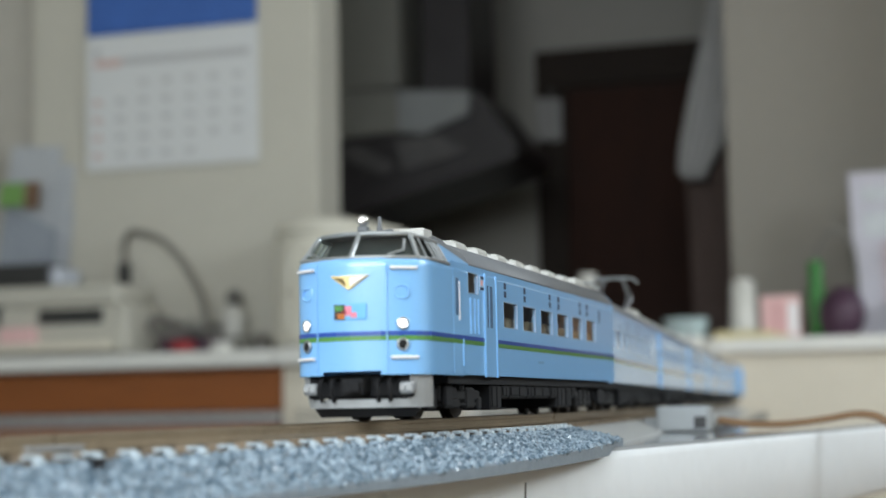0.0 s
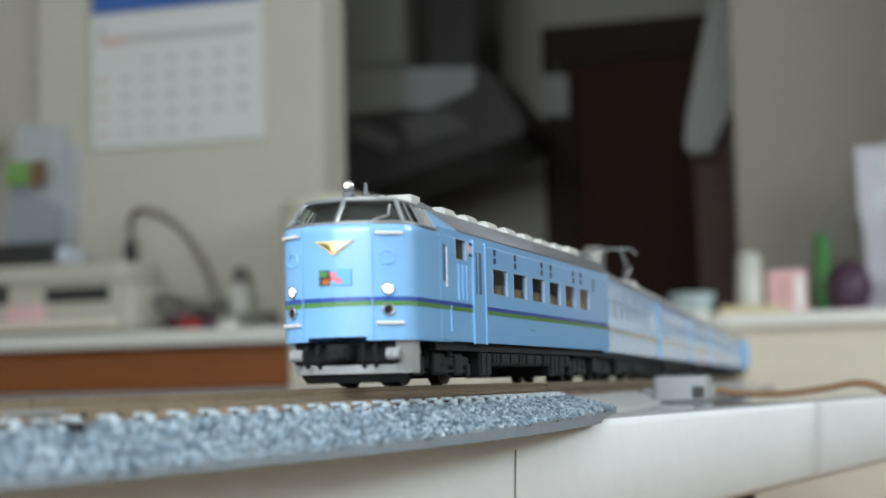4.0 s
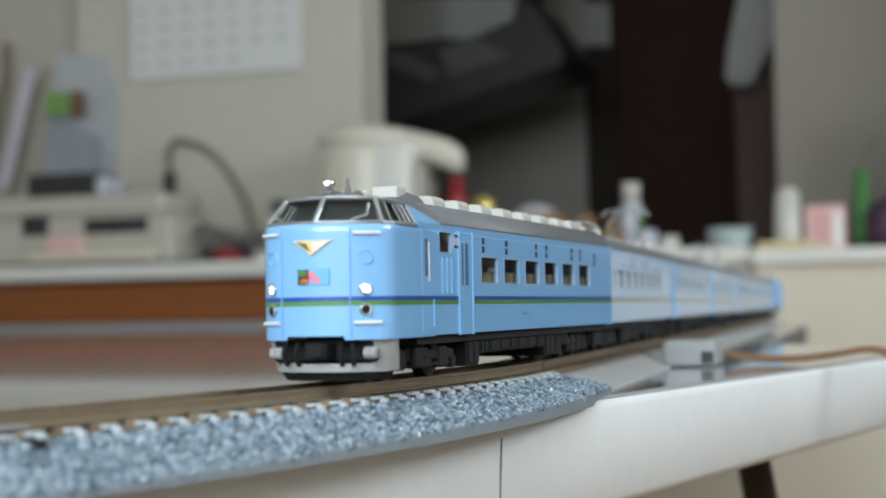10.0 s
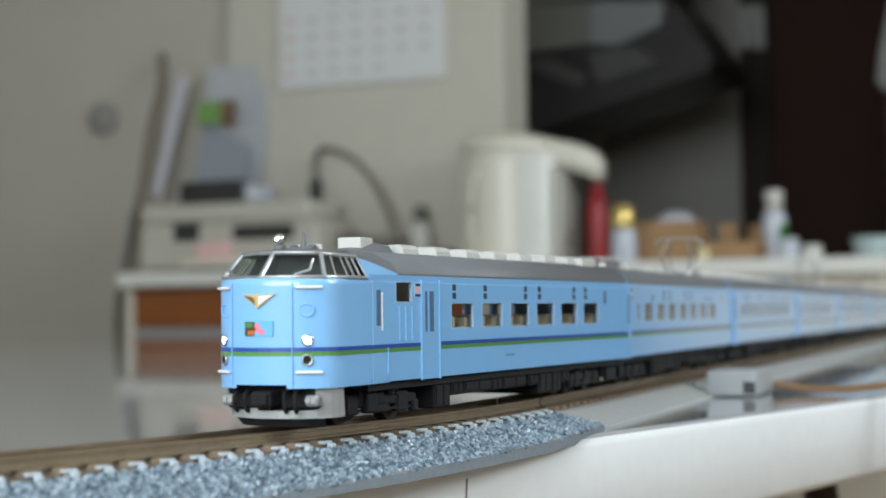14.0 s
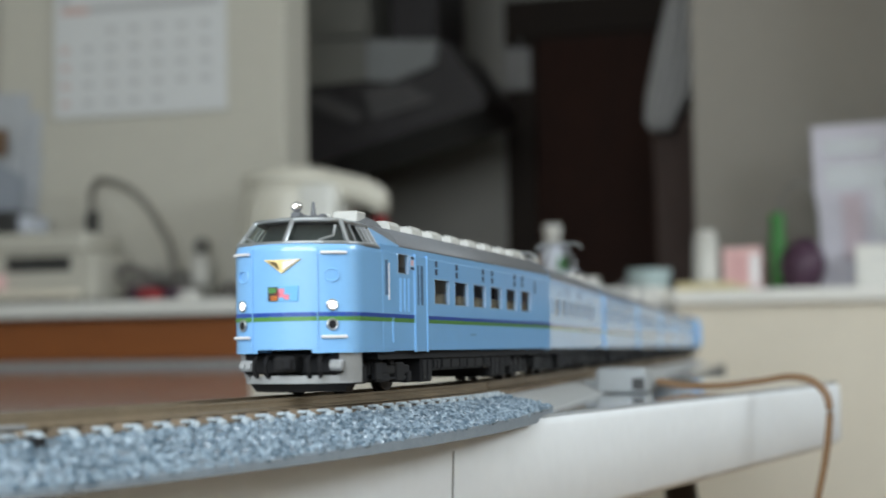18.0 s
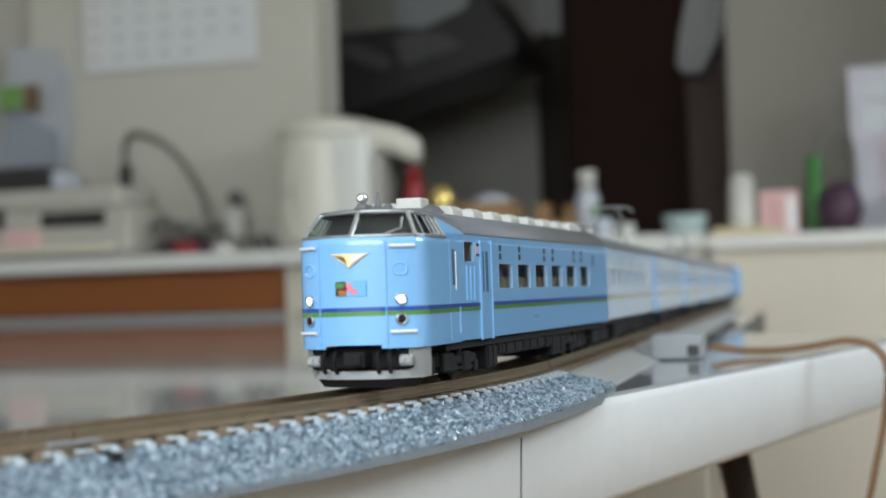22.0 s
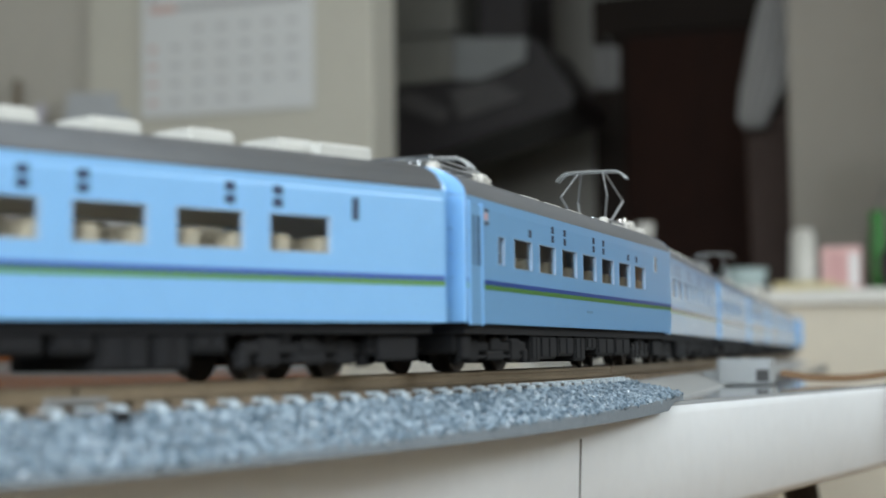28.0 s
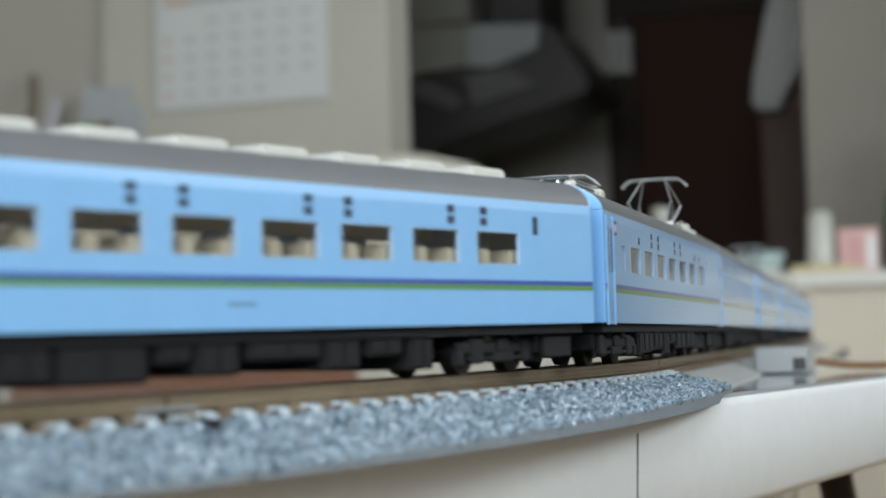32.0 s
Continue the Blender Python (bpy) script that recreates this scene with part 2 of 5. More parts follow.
    "plastic_green": dict(colour=(0.03, 0.18, 0.03), rough=0.4),
    "purple": dict(colour=(0.06, 0.025, 0.05), rough=0.5, spot=0.2, scale=40),
    "lilac": dict(colour=(0.52, 0.505, 0.57), rough=0.7, spot=0.10, scale=16),
    "teal": dict(colour=(0.40, 0.50, 0.50), rough=0.4),
    "yellow": dict(colour=(0.70, 0.61, 0.36), rough=0.6),
    "hose_grey": dict(colour=(0.22, 0.205, 0.18), rough=0.6, spot=0.1, scale=40),
    "cable": dict(colour=(0.15, 0.145, 0.135), rough=0.5),
    "green_card": dict(colour=(0.17, 0.33, 0.09), rough=0.7),
    "brown": dict(colour=(0.17, 0.10, 0.06), rough=0.6, spot=0.1, scale=20),
    "slate": dict(colour=(0.30, 0.33, 0.38), rough=0.6, spot=0.08, scale=15),
}.items():
    M[key] = material(key, **args)


def glass_material(name, tint, gloss):
    """A thin pane: mostly clear, part gloss."""
    m = bpy.data.materials.new(name)
    m.use_nodes = True
    nt = m.node_tree
    nt.nodes.clear()
    out = nt.nodes.new("ShaderNodeOutputMaterial")
    mix = nt.nodes.new("ShaderNodeMixShader")
    tr = nt.nodes.new("ShaderNodeBsdfTransparent")
    gl = nt.nodes.new("ShaderNodeBsdfGlossy")
    edge = nt.nodes.new("ShaderNodeLayerWeight")
    edge.inputs["Blend"].default_value = 0.5
    power = nt.nodes.new("ShaderNodeMath")
    power.operation, power.inputs[1].default_value = "POWER", 4.5
    nt.links.new(edge.outputs["Facing"], power.inputs[0])
    gain = nt.nodes.new("ShaderNodeMath")
    gain.operation, gain.inputs[1].default_value, gain.inputs[2].default_value = "MULTIPLY_ADD", 1.0 - gloss, gloss
    nt.links.new(power.outputs[0], gain.inputs[0])
    nt.links.new(gain.outputs[0], mix.inputs[0])
    tr.inputs[0].default_value = (*tint, 1)
    gl.inputs["Roughness"].default_value = 0.06
    nt.links.new(tr.outputs[0], mix.inputs[1])
    nt.links.new(gl.outputs[0], mix.inputs[2])
    nt.links.new(mix.outputs[0], out.inputs[0])
    return m


M["pane"] = glass_material("pane", (0.98, 0.97, 0.95), 0.06)
M["windshield"] = glass_material("windshield", (0.74, 0.80, 0.78), 0.07)
M["clear"] = glass_material("clear", (0.96, 0.97, 0.97), 0.05)


# ---------------------------------------------------------------- builders
def part(name, bm, mat, parent=None, label="", smooth=False):
    me = bpy.data.meshes.new(name)
    bm.to_mesh(me)
    bm.free()
    me.materials.append(M[mat] if isinstance(mat, str) else mat)
    if smooth:
        for p in me.polygons:
            p.use_smooth = True
    ob = new(name, me)
    if parent is not None:
        ob.parent = parent
    if label:
        tagged(ob, label)
    return ob


def same(name, data, parent, m=None, label=""):
    """Another object on an existing mesh."""
    ob = new(name, data)
    ob.parent = parent
    if m is not None:
        ob.matrix_basis = m
    if label:
        tagged(ob, label)
    return ob


def thing(name, label, category, x=0, y=0, z=0, rz=0, group="", kind=""):
    ob = new(name)
    ob.empty_display_size = 0.01
    ob.matrix_basis = pose(x, y, z, 0, 0, rz)
    return tagged(ob, label, category, group, kind)


def box(x0, x1, y0, y1, z0, z1, bevel=0.0, bm=None, seg=1):
    bm = bm or bmesh.new()
    vs = bmesh.ops.create_cube(bm, size=1)["verts"]
    for v in vs:
        v.co = Vector((x0 + (v.co.x + 0.5) * (x1 - x0), y0 + (v.co.y + 0.5) * (y1 - y0), z0 + (v.co.z + 0.5) * (z1 - z0)))
    if bevel:
        es = list({e for v in vs for e in v.link_edges})
        bmesh.ops.bevel(bm, geom=es, offset=bevel, segments=seg, affect="EDGES", profile=0.5)
    return bm


def cyl(r, z0, z1, x=0, y=0, r2=None, n=24, bm=None, axis="z"):
    bm = bm or bmesh.new()
    vs = bmesh.ops.create_cone(bm, cap_ends=True, segments=n, radius1=r, radius2=r if r2 is None else r2, depth=z1 - z0)["verts"]
    for v in vs:
        p = v.co + Vector((0, 0, (z0 + z1) / 2))
        if axis == "x":
            p = Vector((p.z, p.y, -p.x))
        elif axis == "y":
            p = Vector((p.x, p.z, p.y))
        v.co = p + (Vector((x, y, 0)) if axis == "z" else Vector((0, 0, 0)))
    return bm


def lathe(profile, n=28, x=0.0, y=0.0, bm=None):
    bm = bm or bmesh.new()
    rings = []
    for r, z in profile:
        rings.append([bm.verts.new((x + r * math.cos(2 * math.pi * k / n), y + r * math.sin(2 * math.pi * k / n), z)) for k in range(n)])
    for a, b in zip(rings, rings[1:]):
        for k in range(n):
            bm.faces.new((a[k], a[(k + 1) % n], b[(k + 1) % n], b[k]))
    if profile[0][0] > 1e-6:
        bm.faces.new(rings[0][::-1])
    if profile[-1][0] > 1e-6:
        bm.faces.new(rings[-1])
    return bm


def tube(points, r, n=8, bm=None):
    """A round bar along points."""
    bm = bm or bmesh.new()
    pts = [Vector(p) for p in points]
    rings = []
    for i, p in enumerate(pts):
        d = (pts[min(i + 1, len(pts) - 1)] - pts[max(i - 1, 0)]).normalized()
        side = d.cross(Vector((0, 0, 1)))
        side = side.normalized() if side.length > 1e-3 else Vector((1, 0, 0))
        up = side.cross(d)
        rings.append([bm.verts.new(p + r * (math.cos(2 * math.pi * k / n) * side + math.sin(2 * math.pi * k / n) * up)) for k in range(n)])
    for a, b in zip(rings, rings[1:]):
        for k in range(n):
            bm.faces.new((a[k], a[(k + 1) % n], b[(k + 1) % n], b[k]))
    bm.faces.new(rings[0][::-1])
    bm.faces.new(rings[-1])
    bmesh.ops.recalc_face_normals(bm, faces=bm.faces)
    return bm


def prism(outline, z0, z1, bm=None, bevel=0.0):
    """An upright solid over a plan outline."""
    bm = bm or bmesh.new()
    lo = [bm.verts.new((x, y, z0)) for x, y in outline]
    hi = [bm.verts.new((x, y, z1)) for x, y in outline]
    n = len(outline)
    top = bm.faces.new(hi)
    bm.faces.new(lo[::-1])
    for k in range(n):
        bm.faces.new((lo[k], lo[(k + 1) % n], hi[(k + 1) % n], hi[k]))
    bmesh.ops.recalc_face_normals(bm, faces=bm.faces)
    if bevel:
        bmesh.ops.bevel(bm, geom=list(top.edges), offset=bevel, segments=3, affect="EDGES", profile=0.5)
    return bm


def loft(sections, close=False, caps=True, bm=None):
    """A skin over rows of points."""
    bm = bm or bmesh.new()
    rows = [[bm.verts.new(p) for p in s] for s in sections]
    for a, b in zip(rows, rows[1:]):
        n = len(a)
        for k in range(n if close else n - 1):
            bm.faces.new((a[k], a[(k + 1) % n], b[(k + 1) % n], b[k]))
    if caps and close:
        bm.faces.new(rows[0][::-1])
        bm.faces.new(rows[-1])
    bmesh.ops.recalc_face_normals(bm, faces=bm.faces)
    return bm


def smooth_line(points, steps=6):
    """A soft curve through points."""
    pts = [Vector(p) for p in points]
    out = []
    for i in range(len(pts) - 1):
        a, b, c, d = pts[max(i - 1, 0)], pts[i], pts[i + 1], pts[min(i + 2, len(pts) - 1)]
        for k in range(steps):
            t = k / steps
            out.append(0.5 * ((2 * b) + (c - a) * t + (2 * a - 5 * b + 4 * c - d) * t * t + (3 * b - a - 3 * c + d) * t ** 3))
    return out + [pts[-1]]


# ---------------------------------------------------------------- the track's line (metres)
RADIUS, STRAIGHT, LEAN = 0.615, 1.650, math.atan(0.083)
TURN_IN = Vector((0.0034, 0.1730))
BACK = Vector((-math.sin(LEAN), math.cos(LEAN)))
SIDE = Vector((math.cos(LEAN), math.sin(LEAN)))


def along(u):
    """A point of the track's centre line, u metres behind the start of the near curve."""
    if 0 <= u <= STRAIGHT:
        return TURN_IN + u * BACK
    base, a = (TURN_IN, u / RADIUS) if u < 0 else (TURN_IN + STRAIGHT * BACK, (u - STRAIGHT) / RADIUS)
    return base - RADIUS * SIDE + RADIUS * (math.cos(a) * SIDE + math.sin(a) * BACK)


def heading(u):
    """How far the track is turned to the left at u, in radians."""
    return LEAN + (u / RADIUS if u < 0 else max(0.0, u - STRAIGHT) / RADIUS)


def sag(u):
    """How far the near curve sinks where it overhangs the table."""
    return -0.024 * max(0.0, -max(u, -0.30) - 0.06) ** 2


def on_track(u, x, z):
    p, h = along(u), heading(u)
    return Vector((p.x + x * math.cos(h), p.y + x * math.sin(h), z + sag(u)))


def track_frame(u):
    p, h = along(u), heading(u)
    return Matrix.Translation((p.x, p.y, sag(u))) @ Euler((0, 0, h)).to_matrix().to_4x4()

# ---------------------------------------------------------------- room shell
FLOOR, TOP = -0.725, -0.012


def setting(name, bm, mat, label, category):
    return tagged(part(name, bm, mat), label, category, kind="structure")


setting("floor", box(-3.3, 2.5, -2.3, 5.4, FLOOR - 0.1, FLOOR), "floor", "brown wooden floor of the room and kitchen", "floor")
setting("ceiling", box(-3.3, 2.5, -2.3, 5.4, 1.72, 1.82), "ceiling", "off-white painted ceiling over both rooms", "ceiling")


def wall_with_window(name, x0, x1, y0, y1, hx, hz, along_x, label):
    """A wall from floor to ceiling with one opening, built of four solid pieces."""
    bm = bmesh.new()
    z0, z1 = FLOOR, 1.72
    if along_x:
        for a, b, c, d in ((x0, hx[0], z0, z1), (hx[1], x1, z0, z1), (hx[0], hx[1], z0, hz[0]), (hx[0], hx[1], hz[1], z1)):
            box(a, b, y0, y1, c, d, bm=bm)
    else:
        for a, b, c, d in ((y0, hx[0], z0, z1), (hx[1], y1, z0, z1), (hx[0], hx[1], z0, hz[0]), (hx[0], hx[1], hz[1], z1)):
            box(x0, x1, a, b, c, d, bm=bm)
    return setting(name, bm, "wall", label, "wall")


wall_with_window("wall_south", -3.3, 2.5, -2.1, -1.98, (-0.80, 1.00), (0.20, 1.48), True, "cream plastered wall with a wide window")
wall_with_window("wall_east", 2.26, 2.38, -1.98, 5.3, (0.70, 2.00), (0.74, 1.62), False, "cream plastered wall with an opening added for the side fill")
setting("wall_west", box(-3.3, -3.18, -1.98, 5.3, FLOOR, 1.72), "wall", "cream plastered wall", "wall")


def window_frame(name, m, wide, high):
    w = thing(name, "white window frame with two clear panes", "window", kind="structure")
    w.matrix_basis = m
    for i, (a, b, c, d) in enumerate(((-wide / 2, wide / 2, 0, 0.05), (-wide / 2, wide / 2, high - 0.05, high), (-wide / 2, -wide / 2 + 0.05, 0.052, high - 0.052), (wide / 2 - 0.05, wide / 2, 0.052, high - 0.052), (-0.025, 0.025, 0.052, high - 0.052))):
        part("window_frame", box(a, b, -0.03, 0.03, c, d, 0.004), "cup", w)
    for a, b in ((-wide / 2 + 0.052, -0.027), (0.027, wide / 2 - 0.052)):
        p = part("pane", box(a, b, -0.003, 0.003, 0.052, high - 0.052), "clear", w)
        p.visible_shadow = False


window_frame("window_1", pose(0.10, -2.05, 0.20), 1.8, 1.28)
# Unseen frame, made up to sit around the side fill's opening.
window_frame("window_2", pose(2.33, 1.35, 0.74, 0, 0, 90), 1.3, 0.88)

# back of the room: calendar wall, kitchen opening, right wall and its pillar
setting("wall_north", box(-1.775, -1.092, 2.76, 2.9, FLOOR, 1.72, 0.004), "wall", "cream wall that carries the calendar", "wall")
setting("wall_corner", box(-3.18, -1.776, 2.776, 2.9, FLOOR, 1.72), "wall_grey", "greyish cream wall beside the counter", "wall")
setting("wall_right", box(-0.262, 0.206, 3.0, 3.12, FLOOR, 1.72, 0.004), "wall_dim", "greyish wall behind the ledge, darkened in colour for weaker light", "wall")
setting("wall_pillar", box(0.281, 0.368, 2.72, 3.12, FLOOR, 1.72, 0.006), "wall", "cream pillar at the end of the ledge", "pillar")
setting("trim", box(0.206, 0.226, 2.996, 3.10, FLOOR, 1.72), "door_frame", "thin dark wooden strip beside the pillar", "trim")
setting("wall_strip", box(0.226, 0.281, 3.004, 3.12, FLOOR, 1.72), "strip_brown", "narrow brownish wall strip beside the pillar", "wall")
setting("wall_dark", box(0.37, 2.26, 3.3, 3.4, FLOOR, 1.72), "recess", "near-black wall, the recess's darkness put into its colour", "wall")
setting("wall_lintel", box(-1.092, -0.262, 2.9, 3.02, 1.36, 1.72), "wall", "wall above the kitchen opening", "wall")
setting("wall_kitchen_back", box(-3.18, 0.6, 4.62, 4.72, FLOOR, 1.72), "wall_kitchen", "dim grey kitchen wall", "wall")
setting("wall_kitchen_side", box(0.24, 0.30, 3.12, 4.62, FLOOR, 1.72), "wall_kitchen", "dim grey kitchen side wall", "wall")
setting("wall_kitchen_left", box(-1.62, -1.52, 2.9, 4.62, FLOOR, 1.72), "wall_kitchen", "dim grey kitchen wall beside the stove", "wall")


# ---------------------------------------------------------------- tables
def rounded(points, radii, steps=10):
    """A plan outline with round corners."""
    out = []
    n = len(points)
    for i in range(n):
        p, a, b = Vector(points[i]), Vector(points[i - 1]), Vector(points[(i + 1) % n])
        da, db = (a - p).normalized(), (b - p).normalized()
        r = radii[i]
        if r <= 0:
            out.append(p)
            continue
        half = da.angle(db) / 2
        k = r / math.tan(half)
        s, e = p + da * k, p + db * k
        c = p + (da + db).normalized() * (r / math.sin(half))
        a0, a1 = math.atan2(*(s - c).yx), math.atan2(*(e - c).yx)
        turn = (a1 - a0 + math.pi) % (2 * math.pi) - math.pi
        out += [c + r * Vector((math.cos(a0 + turn * j / steps), math.sin(a0 + turn * j / steps))) for j in range(steps + 1)]
    return out


def shrink(outline, d):
    n = len(outline)
    area = sum(outline[i - 1].cross(outline[i]) for i in range(n))
    out = []
    for i in range(n):
        t = (outline[(i + 1) % n] - outline[i - 1]).normalized()
        out.append(outline[i] + Vector((-t.y, t.x)) * (d if area > 0 else -d))
    return out


def edge_x(y):
    return 0.0415 + 0.181 * (y - 0.170)


def table(name, label, outline, legs, edge=("table_rim", "glossy white rounded rim")):
    t = thing(name, label, "table")
    slab = 0.040
    core = shrink(outline, 0.004)
    sections = []
    for d, z in ((0.012, TOP - slab), (0.004, TOP - slab + 0.001), (0.0, TOP - slab + 0.005), (0.0, TOP - 0.004), (0.0008, TOP - 0.0018), (0.0022, TOP - 0.0006), (0.006, TOP)):
        sections.append([(p.x, p.y, z) for p in (shrink(outline, d) if d else outline)])
    bm = loft(sections, close=True, caps=True)
    part("rim", bm, edge[0], t, edge[1], smooth=True)
    part("tabletop", prism(shrink(outline, 0.0016), TOP - 0.0012, TOP + 0.0003, bevel=0.0007), "table", t, "glossy white laminate top, greyed in colour for grazing light")
    for x, y in legs:
        leg = part("leg", tube([(x, y, TOP - slab), (x + (0.11 if x > -0.1 else -0.05), y, FLOOR + 0.02)], 0.0100, 14), "leg", t, "dark metal leg", smooth=True)
        part("rubber_foot", cyl(0.016, FLOOR, FLOOR + 0.022, x + (0.1105 if x > -0.1 else -0.0505), y, n=14), "rubber", leg)
    return t


near = rounded([(-0.263, -0.75), (edge_x(0.02), 0.02), (edge_x(0.84), 0.84), (-1.45, 1.08), (-1.45, -0.75)], [0.06, 0.30, 0.24, 0.01, 0.06])
front_table = table("work_table", "white laminate table with rounded edge carrying the track", near, [(0.023, 0.585), (-1.3, 0.7), (-0.30, -0.6), (-1.3, -0.6)])
part("seam", box(-0.0004, 0.0003, -0.00006, 0.00006, -0.031, -0.008), "seam", front_table, "fine dark joint in the rim").matrix_basis = pose(edge_x(0.079) + 0.0003, 0.079, TOP, -5, 0, -10.3)


def far_x(y):
    return -0.0050 - 0.083 * (y - 0.5) + 0.0325


joint_y = lambda x: 0.842 + (edge_x(0.84) - x) * 0.24 / (1.45 + edge_x(0.84))
far = rounded([(far_x(0.88), joint_y(far_x(0.88))), (far_x(2.05), 2.05), (-0.36, 2.47), (-2.35, 2.47), (-2.35, joint_y(-2.35))], [0.01, 0.25, 0.2, 0.05, 0.05])
table("long_table", "white laminate table under the far end of the track", far, [(-0.5, 2.3), (-2.2, 2.3), (-2.2, 1.1)], ("edge_shadow", "rounded rim, its shadow painted in dark grey"))


# ---------------------------------------------------------------- track
def swept(profile, u0, u1, step=0.012, closed=True):
    n = max(2, int(abs(u1 - u0) / step) + 1)
    return loft([[on_track(u0 + (u1 - u0) * k / n, x, z) for x, z in profile] for k in range(n + 1)], close=closed)


def rail_profile(x):
    return [(x - 0.0011, -0.0032), (x + 0.0011, -0.0032), (x + 0.0011, -0.0028), (x + 0.0003, -0.0022), (x + 0.0003, -0.0012), (x + 0.00055, -0.0009), (x + 0.00055, -0.0001), (x - 0.00055, -0.0001), (x - 0.00055, -0.0009), (x - 0.0003, -0.0012), (x - 0.0003, -0.0022), (x - 0.0011, -0.0028)]


def foot(u):
    """Height of the ballast's foot along the near curve, which sags where it overhangs the table."""
    return -0.0095 + 0.021 * max(u, -0.30) - sag(u)


def bed_at(u):
    """Section of the near curve's bed, with a lip outside the table's edge."""
    lip = TOP + 0.0003 if u > -0.035 else max(-0.0172, -0.0138 + 0.011 * u) - sag(u)
    z = max(foot(u), lip + 0.0010)
    inner = 0.0312 - 0.0072 * min(1.0, max(0.0, (-0.1 - u) / 0.1))
    return [(-0.0330, TOP + 0.0003 - sag(u)), (inner, TOP + 0.0003 - sag(u)), (inner + 0.0002, lip), (0.0335, lip), (0.0335, z), (0.0166, -0.0058), (0.0142, -0.0054), (-0.0142, -0.0054), (-0.0166, -0.0058), (-0.0330, -0.0106)]


PLAIN = [(-0.0300, TOP + 0.0003), (0.0300, TOP + 0.0003), (0.0297, -0.0112), (0.0166, -0.0056), (0.0142, -0.0054), (-0.0142, -0.0054), (-0.0166, -0.0056), (-0.0297, -0.0112)]
TIE = 0.0097


def sagging(u0, u1, step=0.012):
    n = max(2, int(abs(u1 - u0) / step) + 1)
    us = [u0 + (u1 - u0) * k / n for k in range(n + 1)]
    return loft([[on_track(u, x, z) for x, z in bed_at(u)] for u in us], close=True)


def track_piece(label, u0, u1, bed, tie):
    t = thing("model_track", label, "model track", group="lengths of model track")
    part("roadbed", sagging(u0, u1) if bed == "roadbed" else swept(PLAIN, u0, u1), bed, t)
    for x in (-0.0083, 0.0083):
        part("rail", swept(rail_profile(x), u0, u1, 0.008), "rail", t, "brown-toned metal rail")
    part("tie_strip", swept([(-0.0136, -0.0056), (0.0136, -0.0056), (0.0136, -0.0048), (-0.0136, -0.0048)], u0, u1), "tie_dark", t, "brown strip under the rails")
    bm = box(-0.0138, 0.0138, -0.0015, 0.0015, -0.0056, -0.0034, 0.0003)
    if tie == "tie":
        knob = box(0.0126, 0.0150, -0.0019, 0.0019, -0.0044, -0.0035, 0.0003)
        box(0.0148, 0.0168, -0.0008, 0.0014, -0.0062, -0.0040, 0.0004, knob)
        knobs = part("tie_end", knob, "tie", t)
    first = part("tie", bm, "tie_dark", t)
    n = int((u1 - u0) / TIE)
    for k in range(n):
        m = track_frame(u0 + (k + 0.5) * TIE)
        if k == 0:
            first.matrix_basis = m
        else:
            same("tie", first.data, t, m)
        if tie == "tie":
            if k == 0:
                knobs.matrix_basis = m
            else:
                same("tie_end", knobs.data, t, m)
            same("tie_end", knobs.data, t, m @ pose(0, 0, 0, 0, 0, 180))
    return t


curve_near = track_piece("curved model track with pale sleepers and grey ballast", -0.2775, -0.001, "roadbed", "tie")
track_piece("curved model track with pale sleepers at the table edge", -0.68, -0.2785, "roadbed", "tie")


def rail_joint(u):
    """Metal joiners and the black catch where two lengths of track meet."""
    m = track_frame(u)
    for s in (-1, 1):
        x0, x1 = sorted((s * 0.0074, s * 0.0098))
        part("rail_joiner", box(x0, x1, -0.0075, 0.0075, -0.0033, -0.0020, 0.0003), "bar_grey", curve_near, "dull metal rail joiner").matrix_basis = m
        x0, x1 = sorted((s * 0.0122, s * 0.0160))
        part("tie_plate", box(x0, x1, -0.0032, 0.0002, -0.0046, -0.0038, 0.0004), "tie", curve_near, "pale plastic end plate").matrix_basis = m
        x0, x1 = sorted((s * 0.0128, s * 0.0200))
        part("catch_slot", box(x0, x1, 0.0024, 0.0044, -0.0072, -0.0046, 0.0003), "black", curve_near, "dark slot of the track catch").matrix_basis = m


rail_joint(-0.278)
track_piece("straight model track with dark sleepers on plain grey bed", 0.001, 0.82, "roadbed_plain", "tie_dark")
track_piece("straight model track with dark sleepers on plain grey bed", 0.822, STRAIGHT - 0.001, "roadbed_plain", "tie_dark")
track_piece("curved model track with dark sleepers on plain grey bed", STRAIGHT + 0.001, STRAIGHT + 0.80, "roadbed_plain", "tie_dark")


def ballast():
    """Small stones all over the shoulders of the near curve."""
    rng = random.Random(5)
    verts, faces = [], []
    for _ in range(10500):
        u = rng.uniform(-0.53, -0.002)
        f = rng.random()
        side = 1 if rng.random() < 0.85 else -1
        x = side * (0.0152 + f * 0.0182)
        z = -0.0056 + max(0.0, f - 0.08) * 1.08 * ((max(foot(u), TOP + 0.0012 if u > -0.035 else -1.0) if side > 0 else -0.0106) + 0.0056)
        s = rng.uniform(0.0005, 0.0013)
        p = on_track(u, x, z)
        b = len(verts)
        q = Euler((rng.uniform(0, 6.3), rng.uniform(0, 6.3), rng.uniform(0, 6.3))).to_matrix()
        for c in ((1, 0, 0), (-1, 0, 0), (0, 1, 0), (0, -0.9, 0), (0, 0, 0.9), (0, 0, -0.9)):
            verts.append(p + q @ (Vector(c) * s * rng.uniform(0.7, 1.25)))
        for f in ((0, 2, 4), (2, 1, 4), (1, 3, 4), (3, 0, 4), (2, 0, 5), (1, 2, 5), (3, 1, 5), (0, 3, 5)):
